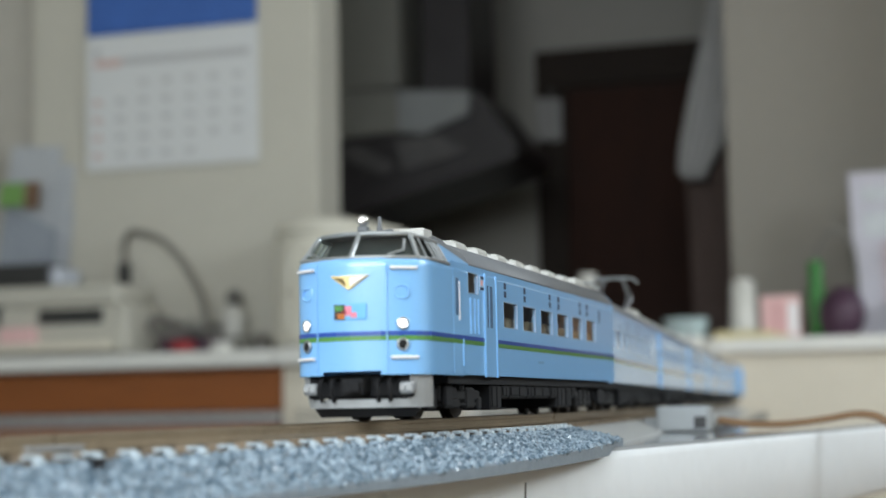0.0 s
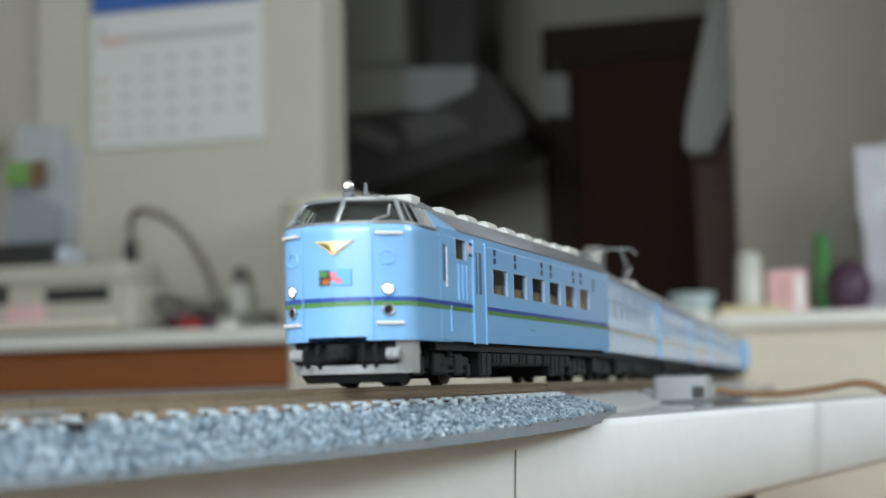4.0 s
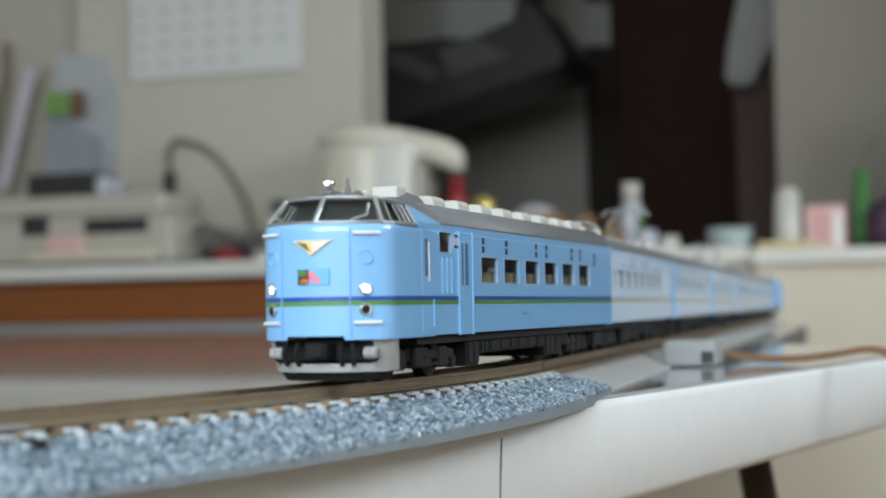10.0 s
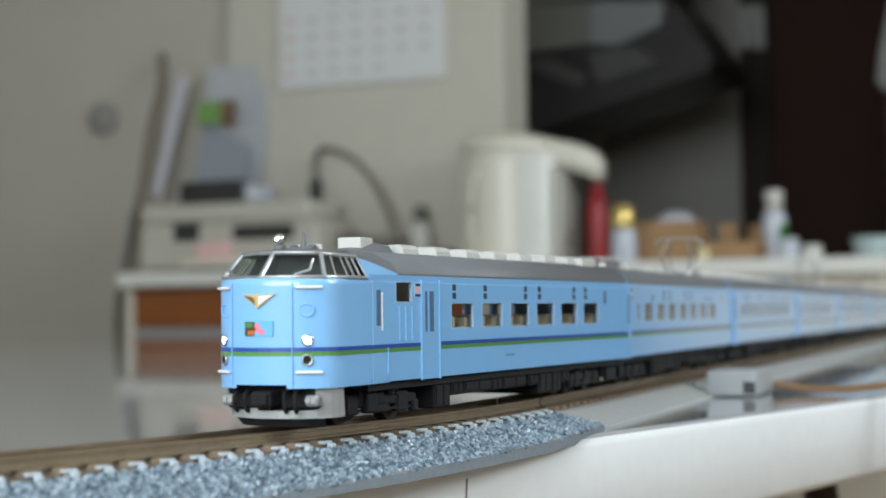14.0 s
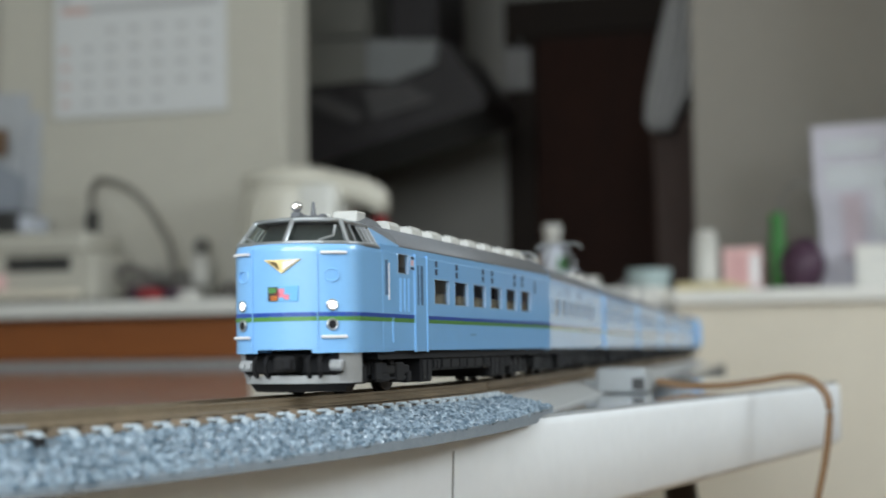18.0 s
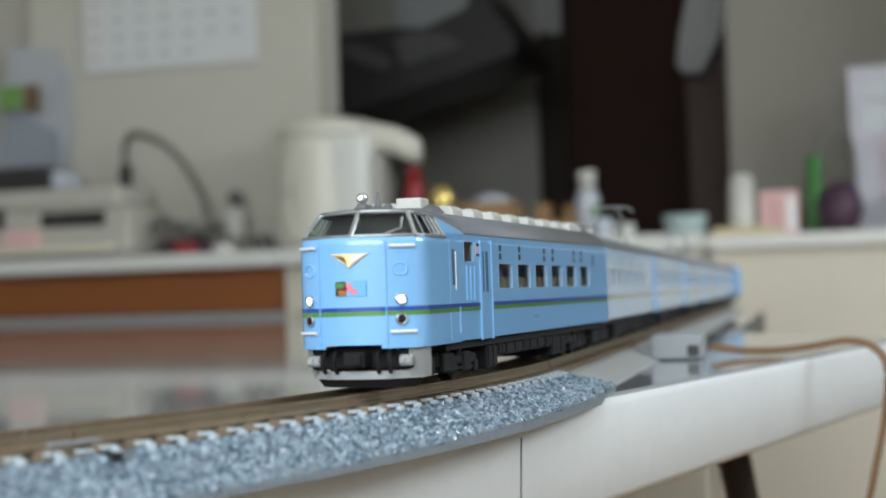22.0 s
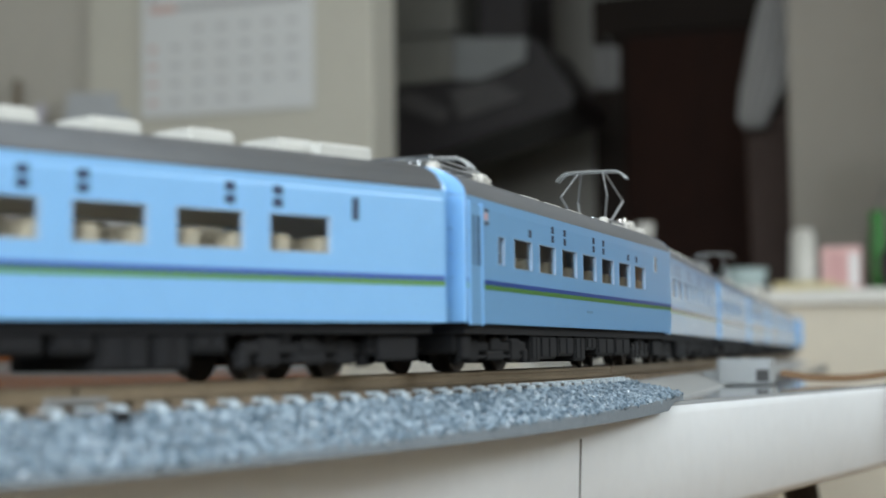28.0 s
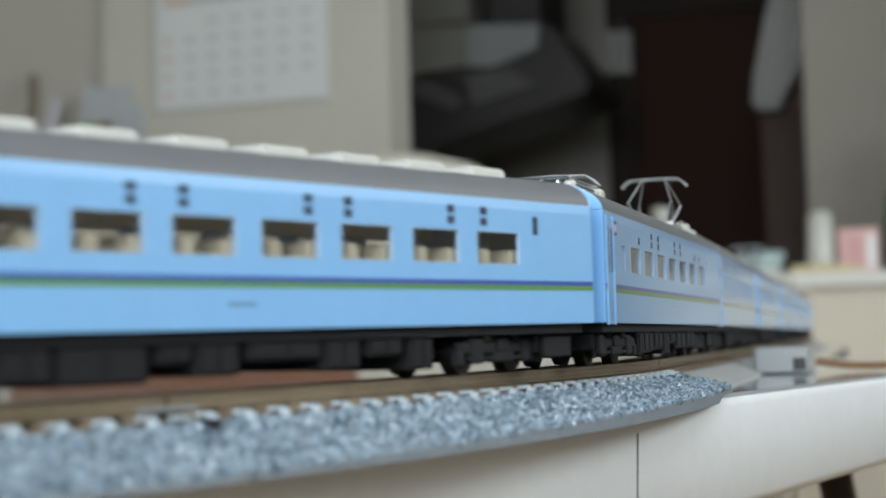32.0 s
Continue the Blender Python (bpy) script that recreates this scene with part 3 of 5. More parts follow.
            faces.append([b + k for k in f])
    me = bpy.data.meshes.new("ballast")
    me.from_pydata(verts, [], faces)
    m = bpy.data.materials.new("ballast")
    m.use_nodes = True
    nt = m.node_tree
    geo = nt.nodes.new("ShaderNodeNewGeometry")
    ramp = nt.nodes.new("ShaderNodeValToRGB")
    ramp.color_ramp.elements[0].color, ramp.color_ramp.elements[1].color = (0.06, 0.10, 0.14, 1), (0.36, 0.45, 0.53, 1)
    nt.links.new(geo.outputs["Random Per Island"], ramp.inputs[0])
    nt.links.new(ramp.outputs[0], nt.nodes["Principled BSDF"].inputs["Base Color"])
    nt.nodes["Principled BSDF"].inputs["Roughness"].default_value = 0.18
    me.materials.append(m)
    ob = new("ballast", me)
    ob.parent = curve_near
    return tagged(ob, "fine sparkling blue-grey ballast stones", kind="stuff")


ballast()


def feeder():
    p, h = along(0.247), heading(0.247)
    f = thing("track_feeder", "grey plastic power feeder clipped to the roadbed", "track feeder", 0, 0, TOP)
    f.matrix_basis = Matrix.Translation((p.x, p.y, TOP)) @ Euler((0, 0, h)).to_matrix().to_4x4()
    part("housing", box(0.0260, 0.0515, -0.020, 0.028, 0.0008, 0.0132, 0.0012, seg=2), "feeder", f)
    part("clip", box(0.019, 0.0264, -0.013, 0.011, 0.001, 0.0075, 0.0006), "feeder", f)
    part("socket", box(0.0445, 0.0505, -0.0206, -0.0160, 0.0022, 0.0080, 0.0004), "printer_dark", f, "dark socket opening")
    return f


feeder()


def feeder_wire():
    w = thing("feeder_wire", "brown twin wire running over the table edge to the floor", "wire")
    pts = smooth_line([(0.036, 0.436, -0.0065), (0.050, 0.436, -0.0088), (0.070, 0.434, -0.0092), (0.090, 0.433, -0.0070), (0.106, 0.432, -0.0048), (0.118, 0.430, -0.0080), (0.1248, 0.429, -0.0185), (0.1225, 0.429, -0.045), (0.116, 0.429, -0.075), (0.108, 0.43, -0.12), (0.10, 0.44, -0.25), (0.10, 0.47, -0.45), (0.115, 0.52, FLOOR + 0.006)], 8)
    part("strand", tube(pts, 0.0015, 10), "wire", w, smooth=True)
    part("strand", tube([p + Vector((0.0008, 0.0024, 0.0008)) for p in pts], 0.0014, 10), "wire", w, smooth=True)


feeder_wire()


# ---------------------------------------------------------------- the model train (sizes below in millimetres)
def mm(x0, x1, y0, y1, z0, z1, bevel=0.0, bm=None, seg=1):
    return box(x0 / 1e3, x1 / 1e3, y0 / 1e3, y1 / 1e3, z0 / 1e3, z1 / 1e3, bevel / 1e3, bm, seg)


def pt(x, y, z):
    return Vector((x / 1e3, y / 1e3, z / 1e3))


WALL_X, SILL, EAVE = 18.4, 12.1, 43.3


def side_wall(sign, y0, y1, holes):
    """A car side with its window and door openings cut through."""
    ys = sorted({y0, y1, *[h[0] for h in holes], *[h[1] for h in holes]})
    zs = sorted({SILL, 40.8, EAVE, *[h[2] for h in holes], *[h[3] for h in holes]})
    bm = bmesh.new()
    cells = {}

    def inside(a, b, c, d):
        return any(h[0] - 1e-6 <= a and b <= h[1] + 1e-6 and h[2] - 1e-6 <= c and d <= h[3] + 1e-6 for h in holes)

    def out_x(z):
        return WALL_X if z <= 40.9 else WALL_X - 0.25

    grid = {}

    def v(y, z, x):
        key = (round(y, 4), round(z, 4), round(x, 4))
        if key not in grid:
            grid[key] = bm.verts.new(pt(sign * x, y, z))
        return grid[key]

    for a, b in zip(ys, ys[1:]):
        for c, d in zip(zs, zs[1:]):
            if not inside(a, b, c, d):
                cells[(a, c)] = True
                bm.faces.new((v(a, c, out_x(c)), v(b, c, out_x(c)), v(b, d, out_x(d)), v(a, d, out_x(d))))
                i = 1.0
                bm.faces.new((v(a, c, out_x(c) - i), v(a, d, out_x(d) - i), v(b, d, out_x(d) - i), v(b, c, out_x(c) - i)))
    for a, b, c, d in holes:
        for p, q in (((a, c), (b, c)), ((b, c), (b, d)), ((b, d), (a, d)), ((a, d), (a, c))):
            bm.faces.new((v(p[0], p[1], out_x(p[1])), v(q[0], q[1], out_x(q[1])), v(q[0], q[1], out_x(q[1]) - 1.0), v(p[0], p[1], out_x(p[1]) - 1.0)))
    bmesh.ops.recalc_face_normals(bm, faces=bm.faces)
    return bm


ROOF = [(18.15, 43.3), (18.05, 44.0), (17.5, 45.4), (15.8, 47.38), (12.0, 49.52), (6.5, 50.7), (0.0, 51.1)]


def roof_section(y):
    half = [pt(x, y, z) for x, z in ROOF]
    return half + [pt(-x, y, z) for x, z in ROOF[-2::-1]]


def bogie(car, y, name="bogie"):
    """A black two-axle bogie under a car; its own origin is its pivot."""
    bm = mm(-9, 9, -6, 6, 6.2, 9.5, 0.4)
    for s in (-1, 1):
        mm(s * 12.6 - 1.1, s * 12.6 + 1.1, -21, 21, 5.0, 7.8, 0.5, bm)
        for k in (-20.5, 20.5):
            mm(s * 12.6 - 1.3, s * 12.6 + 1.3, k - 1.5, k + 1.5, 2.2, 6.0, 0.5, bm)
        for k in (-13, 13):
            mm(s * 12.8 - 1.5, s * 12.8 + 1.5, k - 3.2, k + 3.2, 2.6, 8.6, 0.6, bm)
        mm(s * 12.8 - 1.6, s * 12.8 + 1.6, -5.5, 5.5, 2.8, 5.4, 0.5, bm)
        mm(s * 13.6 - 0.8, s * 13.6 + 0.8, -3.2, 3.2, 5.2, 8.8, 0.5, bm)
        mm(s * 13.4 - 0.6, s * 13.4 + 0.6, -17.5, 17.5, 3.4, 4.2, 0.2, bm)
        cyl(0.0017, 0.0080, 0.0095, s * 0.0128, 0.0075, n=10, bm=bm)
        cyl(0.0017, 0.0080, 0.0095, s * 0.0128, -0.0075, n=10, bm=bm)
    mm(-11, 11, -18.9, -17.6, 5.0, 6.4, 0.2, bm)
    mm(-11, 11, 17.6, 18.9, 5.0, 6.4, 0.2, bm)
    b = part(name, bm, "black", car, "black plastic bogie frame")
    b.matrix_basis = pose(0, y / 1e3, 0)
    for k in (-13, 13):
        w = bmesh.new()
        for s in (-1, 1):
            cyl(0.0054, s * 0.0083 - 0.0012, s * 0.0083 + 0.0012, n=28, bm=w, axis="x")
            cyl(0.0062, s * 0.0069 - 0.0003, s * 0.0069 + 0.0003, n=28, bm=w, axis="x")
        cyl(0.0011, -0.0085, 0.0085, n=10, bm=w, axis="x")
        wh = part("wheelset", w, "steel", b, "dark metal wheelset")
        wh.matrix_basis = pose(0, k / 1e3, 0.0054)
    return b


def shell(car, y0, y1, holes, panes_z, blind=()):
    """Sides, panes, stripes and inside of a car between y0 and y1."""
    for s in (-1, 1):
        part("side_panel", side_wall(s, y0, y1, holes), "blue", car, "light blue painted side")
        for a, b, c, d in holes:
            part("window_pane", mm(s * 17.75 - 0.15, s * 17.75 + 0.15, a + 0.05, b - 0.05, c + 0.05, d - 0.05), "pane", car).visible_shadow = False
            fr = bmesh.new()
            x0, x1 = sorted((s * 18.46, s * 17.9))
            for q in ((a + .02, a + 0.3, c + .02, d - .02), (b - 0.45, b - .02, c + .02, d - .02), (a + 0.32, b - 0.47, c + .02, c + 0.25), (a + 0.32, b - 0.47, d - 0.25, d - .02)):
                mm(x0, x1, *q, 0.0, fr)
            part("window_frame", fr, "frame_pale", car, "pale metal window surround")


def stripe(car, s, y0, y1):
    x0, x1 = sorted((s * 18.30, s * 18.52))
    part("stripe", mm(x0, x1, y0, y1, 21.85, 23.0), "navy", car, "dark blue stripe")
    part("stripe", mm(x0, x1, y0, y1, 20.65, 21.83), "green", car, "green stripe")


def vents(car, positions, single=()):
    for s in (-1, 1):
        for y in positions:
            for z in (39.9, 37.3):
                x0, x1 = sorted((s * 18.1, s * 18.48))
                part("vent", mm(x0, x1, y - 1.4, y + 1.4, z - 1.05, z + 1.05, 0.15), "vent", car, "small dark vent")
        for y in single:
            x0, x1 = sorted((s * 18.1, s * 18.48))
            part("vent", mm(x0, x1, y - 1.4, y + 1.4, 36.2, 38.4, 0.15), "vent", car, "small dark vent")


def side_door(car, y0, y1):
    for s in (-1, 1):
        x0, x1 = sorted((s * 18.2, s * 18.62))
        d = part("door", mm(x0, x1, y0, y1, 11.7, 41.4, 0.15), "blue", car, "light blue passenger door")
        for a, b in ((y0 + 2.0, y0 + 3.6), (y0 + 5.2, y0 + 8.2)):
            xa, xb = sorted((s * 18.55, s * 18.70))
            part("door_glass", mm(xa, xb, a, b, 26.2, 38.6, 0.1), "pane_reflection", d, "narrow door window, blue-grey reflection put into its colour")
        for a in (y0 - 0.9, y1):
            xa, xb = sorted((s * 18.2, s * 18.95))
            part("door_post", mm(xa, xb, a, a + 0.9, 11.5, 42.0, 0.2), "blue", d)


def destination(car, y):
    for s in (-1, 1):
        x0, x1 = sorted((s * 18.3, s * 18.58))
        p = part("destination_plate", mm(x0, x1, y - 2.2, y + 2.2, 36.8, 41.0, 0.1), "frame_pale", car, "small pale blue and pink route plate")
        xa, xb = sorted((s * 18.5, s * 18.62))
        part("print", mm(xa, xb, y - 1.5, y + 1.0, 38.2, 39.8), "pale_pink", p)
        part("print", mm(xa, xb, y - 1.9, y + 1.9, 36.95, 37.7), "vent", p)
        part("print", mm(xa, xb, y - 1.6, y + 1.9, 40.1, 40.9), "vent", p)


def inside_of(car, y0, y1, seats):
    part("inner_floor", mm(-17, 17, y0, y1, 13.0, 14.0), "inner", car, "beige inner floor")
    n = int((y1 - y0 - 6) / 12.3)
    bm = bmesh.new()
    for k in range(n):
        y = y0 + 6 + k * 12.3
        for x in (-12.5, -4.5, 4.5, 12.5):
            mm(x - 3.7, x + 3.7, y, y + 8.5, 18.5, 27.5, 0.8, bm)
            mm(x - 3.6, x + 3.6, y + 6.0, y + 10.2, 22.5, 30.9, 0.7, bm)
    for s in (-1, 1):
        for z0, z1 in ((14.0, 26.0), (35.2, 43.0)):
            part("lining", mm(*sorted((s * 16.9, s * 17.3)), y0, y1, z0, z1), "inner", car)
    # Pale ceiling added as a reflector, to bounce light onto the seats.
    part("inner_ceiling", mm(-16.5, 16.5, y0, y1, 43.1, 43.5), "inner", car)
    part("seat_rows", bm, "seat", car, "beige moulded seat rows behind the windows")
    return n


def ends(car, y, front):
    """A car end with gangway bellows and rounded corners."""
    a, b = (y, y + 1.2) if front else (y - 1.2, y)
    part("end_wall", mm(-18.3, 18.3, a, b, 12.1, 43.3, 0.5, seg=2), "blue", car, "light blue end wall")
    bm = loft([[p + Vector((0, (a - yy) / 1e3, 0)) for p in roof_section(yy)] for yy in (0,)] + [[p + Vector((0, (b - yy) / 1e3, 0)) for p in roof_section(yy)] for yy in (0,)], close=True)
    part("end_wall", bm, "blue", car)
    c, d = (y - 2.4, y - 0.05) if front else (y + 0.05, y + 2.4)
    part("gangway", mm(-7, 7, c, d, 12.0, 42, 0.5), "rubber", car, "dark rubber gangway")
    for k in range(4):
        z = 17 + k * 6
        part("step_iron", mm(12, 15, min(c, d) + 1.6 if front else a + 1.0, min(c, d) + 2.5 if front else b + 0.5, z, z + 0.4), "blue", car)


def coolers(car, positions, wide=11.5, long=13.0, high=4.6):
    data = None
    for y in positions:
        if data is None:
            bm = loft([[pt(x * f, dy, z) for x, dy in ((-wide, -long / 2), (wide, -long / 2), (wide, long / 2), (-wide, long / 2))] for f, z in ((1.0, 48.2), (1.0, 48.0 + high * 0.72), (0.94, 48.4 + high * 0.9), (0.86, 48.6 + high))], close=True)
            bmesh.ops.bevel(bm, geom=list(bm.edges), offset=0.0004, segments=2, affect="EDGES")
            o = part("cooler", bm, "cooler", car, "pale grey roof cooling unit")
            data = o.data
        else:
            o = same("cooler", data, car, None, "pale grey roof cooling unit")
        o.matrix_basis = pose(0, y / 1e3, 0)
        for s in (-1, 1):
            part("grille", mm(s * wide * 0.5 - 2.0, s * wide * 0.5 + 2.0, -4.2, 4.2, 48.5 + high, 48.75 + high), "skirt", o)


def underfloor(car, y0, y1, seed):
    rng = random.Random(seed)
    part("underframe", mm(-16.5, 16.5, y0, y1, 9.6, 12.6), "under", car, "black underframe")
    for a, b in ((y0 + 1, y0 + 11), (y1 - 17, y1 - 1)):
        if a > 20 or seed != 1:
            end = mm(-13.5, 13.5, a, b, 4.6, 9.7, 0.6)
            for q in (-14.2, 14.2):
                mm(q - 0.8, q + 0.8, a + 1.5, b - 2.0, 3.4, 9.0, 0.4, end)
            part("end_gear", end, "under", car, "black brake gear under the car end")
    y = y0 + (46 if seed == 1 else 60)
    while y < y1 - 66:
        l = rng.choice((9, 12, 17, 22))
        z = rng.choice((2.0, 2.8, 3.6, 5.4))
        bm = mm(-15.8, 15.8, y, y + l, z, 9.7, 0.5)
        for s in (-1, 1):
            mm(s * 15.9 - 0.3, s * 15.9 + 0.3, y + 1, y + l * 0.45, z + 1, 9.0, 0.1, bm)
            mm(s * 15.9 - 0.3, s * 15.9 + 0.3, y + l * 0.55, y + l - 1, z + 0.8, 9.0, 0.1, bm)
        part("equipment_box", bm, "under", car, "black underfloor equipment box")
        y += l + rng.choice((0.6, 1.0, 2.5))


def coupler(car, y, sign):
    part("coupler", mm(-2, 2, min(y, y + sign * 4.5), max(y, y + sign * 4.5), 6.5, 10, 0.5), "black", car, "black coupler")


def insulators(car, spots):
    prof = [(0.0016, 0), (0.0022, 0.0005), (0.0015, 0.0011), (0.0022, 0.0017), (0.0015, 0.0023), (0.0020, 0.0029), (0.0011, 0.0037)]
    bm = lathe(prof, 12)
    first = None
    for x, y in spots:
        if first is None:
            o = first = part("insulator", bm, "cup", car, "white ribbed roof insulator", smooth=True)
        else:
            o = same("insulator", first.data, car, None, "white ribbed roof insulator")
        o.matrix_basis = pose(x / 1e3, y / 1e3, 0.0487)


def pantograph(car, y, up):
    """A diamond pantograph: base frame, four lower and four upper bars, contact strips."""
    # Bars use greys darker than silver, with backlit shade put into the colour.
    b = part("pantograph", tube([pt(-9, y - 12, 51.6), pt(9, y - 12, 51.6), pt(9, y + 12, 51.6), pt(-9, y + 12, 51.6), pt(-9, y - 12, 51.6)], 0.0005, 6), "bar_grey", car, "metal diamond pantograph, raised" if up else "metal diamond pantograph, folded flat")
    knee, top = (12.5, 70.0) if up else (19.0, 54.6)
    kz = 60.5 if up else 53.2
    for s in (-1, 1):
        for e in (-1, 1):
            part("arm", tube([pt(s * 5.5, y + e * 4, 52.0), pt(s * 8.5, y + e * knee, kz)], 0.00048, 6), "bar_grey", b)
            part("arm", tube([pt(s * 8.5, y + e * knee, kz), pt(s * 4.5, y + e * 1.8, top)], 0.00035, 6), "bar_grey", b)
    for e in (-1, 1):
        if not up:
            part("brace", tube([pt(-8.5, y + e * knee, kz), pt(8.5, y + e * knee, kz)], 0.0003, 6), "bar_backlit", b)
        strip = [pt(x, y + e * 2.2, top + dz) for x, dz in ((-13, -2.6), (-11.5, -1.0), (-9.5, 0.2), (0, 0.5), (9.5, 0.2), (11.5, -1.0), (13, -2.6))]
        part("contact_strip", tube(strip, 0.00045, 6), "silver", b, "bright bowed contact strip")
    part("spring_box", mm(-3.5, 3.5, y - 3.5, y + 3.5, 49.6, 52.0, 0.5), "bar_grey", b)


WIN_Z = (26.9, 35.1)


def windows(centres, width=17.8):
    return [(c - width / 2, c + width / 2, *WIN_Z) for c in centres]


def middle_car(label, centres, pairs, single, small, panto, plate, door, seed):
    car = thing("train_car", label, "model train car", group="cars of the model train")
    L = 253.0
    holes = windows(centres)
    if small is not None:
        holes.append((small - 3, small + 3, 27.2, 34.8))
    shell(car, 1.2, L - 1.2, holes, WIN_Z)
    for s in (-1, 1):
        stripe(car, s, 1.0, L - 1.0)
        if panto:
            rim = part("hatch_frame", mm(*sorted((s * 18.0, s * 18.5)), L - 33.0, L - 26.8, 33.8, 40.4, 0.3), "frame_pale", car, "pale hatch frame")
            part("hatch_glass", mm(*sorted((s * 18.4, s * 18.6)), L - 32.3, L - 27.5, 34.6, 39.6, 0.1), "hatch_pane", rim, "pale hatch glass, its reflection put into the colour")
        else:
            part("slit_window", mm(*sorted((s * 18.0, s * 18.5)), L - 28, L - 25.6, 34.6, 39.4, 0.2), "vent", car, "narrow dark slit window")
    side_door(car, *door)
    destination(car, plate)
    vents(car, pairs, single)
    part("roof", loft([roof_section(y) for y in (1.2, L - 1.2)]), "roof", car, "grey roof", smooth=True)
    inside_of(car, 22, L - 25, 0)
    ends(car, 0.0, True)
    ends(car, L, False)
    underfloor(car, 4, L - 4, seed)
    coupler(car, 2, -1)
    coupler(car, L - 2, 1)
    if panto:
        coolers(car, (92, 118, 144), 9.5, 17, 2.6)
        pantograph(car, 22, False)
        pantograph(car, 202.5, True)
        insulators(car, [(x, y) for y in (6, 36, 48, 186, 232, 238.5, 248) for x in (-8, 8)])
        for y, h in ((215.5, 52.6), (223.5, 53.6), (42.0, 52.8)):
            gear = part("roof_switch", mm(3.5, 10.5, y - 2.7, y + 2.7, 49.0, h, 1.0, seg=2), "cup", car, "white roof switch box")
            part("terminal", cyl(0.0011, h / 1e3, h / 1e3 + 0.0012, 0.007, y / 1e3, n=10), "chrome", gear, "bright metal terminal")
        for x in (-5, 5):
            part("roof_cable", tube([pt(x, 4, 51.9), pt(x, 60, 51.9)], 0.0005, 6), "silver", car)
            part("roof_cable", tube([pt(x, 182, 51.9), pt(x, 249, 51.9)], 0.0005, 6), "silver", car)
        part("arrester", mm(-4, 4, 52, 62, 48.8, 52.6, 1.0), "cooler", car, "pale grey roof box")
        part("arrester", mm(-4, 4, 172, 180, 48.8, 52.6, 1.0), "roof", car, "grey roof box")
    else:
        coolers(car, [22 + 24.6 * k for k in range(9)], 10.0, 14.0, 3.8)
    for s in (-1, 1):
        x0, x1 = sorted((s * 18.3, s * 18.44))
        part("running_number", mm(x0, x1, 118, 126, 16.8, 17.6), "number_grey", car, "tiny grey lettering bar")
    bs = (bogie(car, 38.0), bogie(car, 215.0))
    return car, bs


def lead_car():
    car = thing("train_car", "light blue lead car of a model express train, headlights lit", "model train car", group="cars of the model train")
    L = 262.0
    centres = [92.6 + 24.62 * k for k in range(6)]
    holes = windows(centres) + [(44.4, 55.6, 35.2, 41.4)]
    shell(car, 28.0, L - 1.2, holes, WIN_Z)
    for s in (-1, 1):
        stripe(car, s, 8.0, L - 1.0)
        part("slit_window", mm(*sorted((s * 18.0, s * 18.5)), 231.0, 233.2, 34.6, 39.8, 0.2), "vent", car, "narrow dark slit window")
    side_door(car, 62.0, 74.0)
    destination(car, 59.0)
    vents(car, (86.1, 111.1, 147.0, 160.3, 196.2, 209.3))
    part("roof", loft([roof_section(y) for y in (46.0, L - 1.2)], close=True), "roof", car, "grey roof", smooth=True)
    inside_of(car, 76, L - 28, 0)
    ends(car, L, False)
    underfloor(car, 30, L - 4, 1)
    coupler(car, L - 2, 1)
    coolers(car, [78 + 24.6 * k for k in range(7)], 7.2, 12.0, 4.9)
    part("roof_box", mm(-10, 10, 229, 246, 48.4, 53.0, 0.8, seg=2), "cooler", car, "pale grey roof box")

    # nose: plan line from the centre of the face round the corner to the side
    plan = [(0.0, -3.0), (4.0, -2.75), (8.0, -1.75), (12.0, 0.2), (14.5, 1.9), (16.2, 3.4), (17.4, 5.4), (18.1, 8.2), (18.4, 12.0), (18.4, 28.0)]
    full = [(-x, y) for x, y in plan[:0:-1]] + plan

    def nose_row(z, k=1.0, dy=0.0):
        return [pt(x * k, y + dy, z) for x, y in full]

    part("nose", loft([nose_row(12.8), nose_row(24), nose_row(36), nose_row(39.8), nose_row(40.6), nose_row(41.8, 0.985, 0.45), nose_row(42.2, 0.96, 0.9)], caps=False), "blue", car, "light blue rounded cab front", smooth=True)
    # lower corner aprons beside the coupler opening
    for s in (-1, 1):
        row = [(s * x, y) for x, y in plan if 7.5 <= x] + [(s * 18.4, 40.0)]
        part("apron", loft([[pt(x, y + 0.0, z) for x, y in row] for z in (12.85, 11.8)], caps=False), "blue", car)
        stripe_row = [(s * x * 1.004, y - 0.06) for x, y in plan if y <= 12.1]
        for lo, hi, mat in ((21.85, 23.0, "navy"), (20.65, 21.83, "green")):
            part("stripe", loft([[pt(x, y - 0.08, z) for x, y in stripe_row] for z in (lo, hi)], caps=False), mat, car)
    # raised panels on the face: grab bars, lamps, emblem, train sign
    for s in (-1, 1):
        for z in (16.2, 39.4):
            part("grab_bar", tube([pt(s * 10.6, 0.0 - 1.3, z), pt(s * 14.2, 0.9, z), pt(s * 16.6, 2.9, z)], 0.00045, 8), "plate", car, "pale horizontal grab bar")
        for z, r, mat, lab in ((25.0, 1.3, "lamp", "lit round headlight"), (19.6, 1.3, "black", "dark round tail lamp")):
            rim = "chrome" if mat == "lamp" else "silver"
            ring = part("lamp_ring", lathe([(r / 1e3, 0), (r / 1e3 + 0.0004, 0.0001), (r / 1e3 + 0.0003, 0.0007), (r / 1e3, 0.0008), (r / 1e3 - 0.0002, 0.0006)], 24), rim, car, "bright metal lamp ring" if mat == "lamp" else "dull silver lamp ring", smooth=True)
            ring.matrix_basis = pose(s * 0.0130, 0.0008, z / 1e3, 90, 0, s * 33)
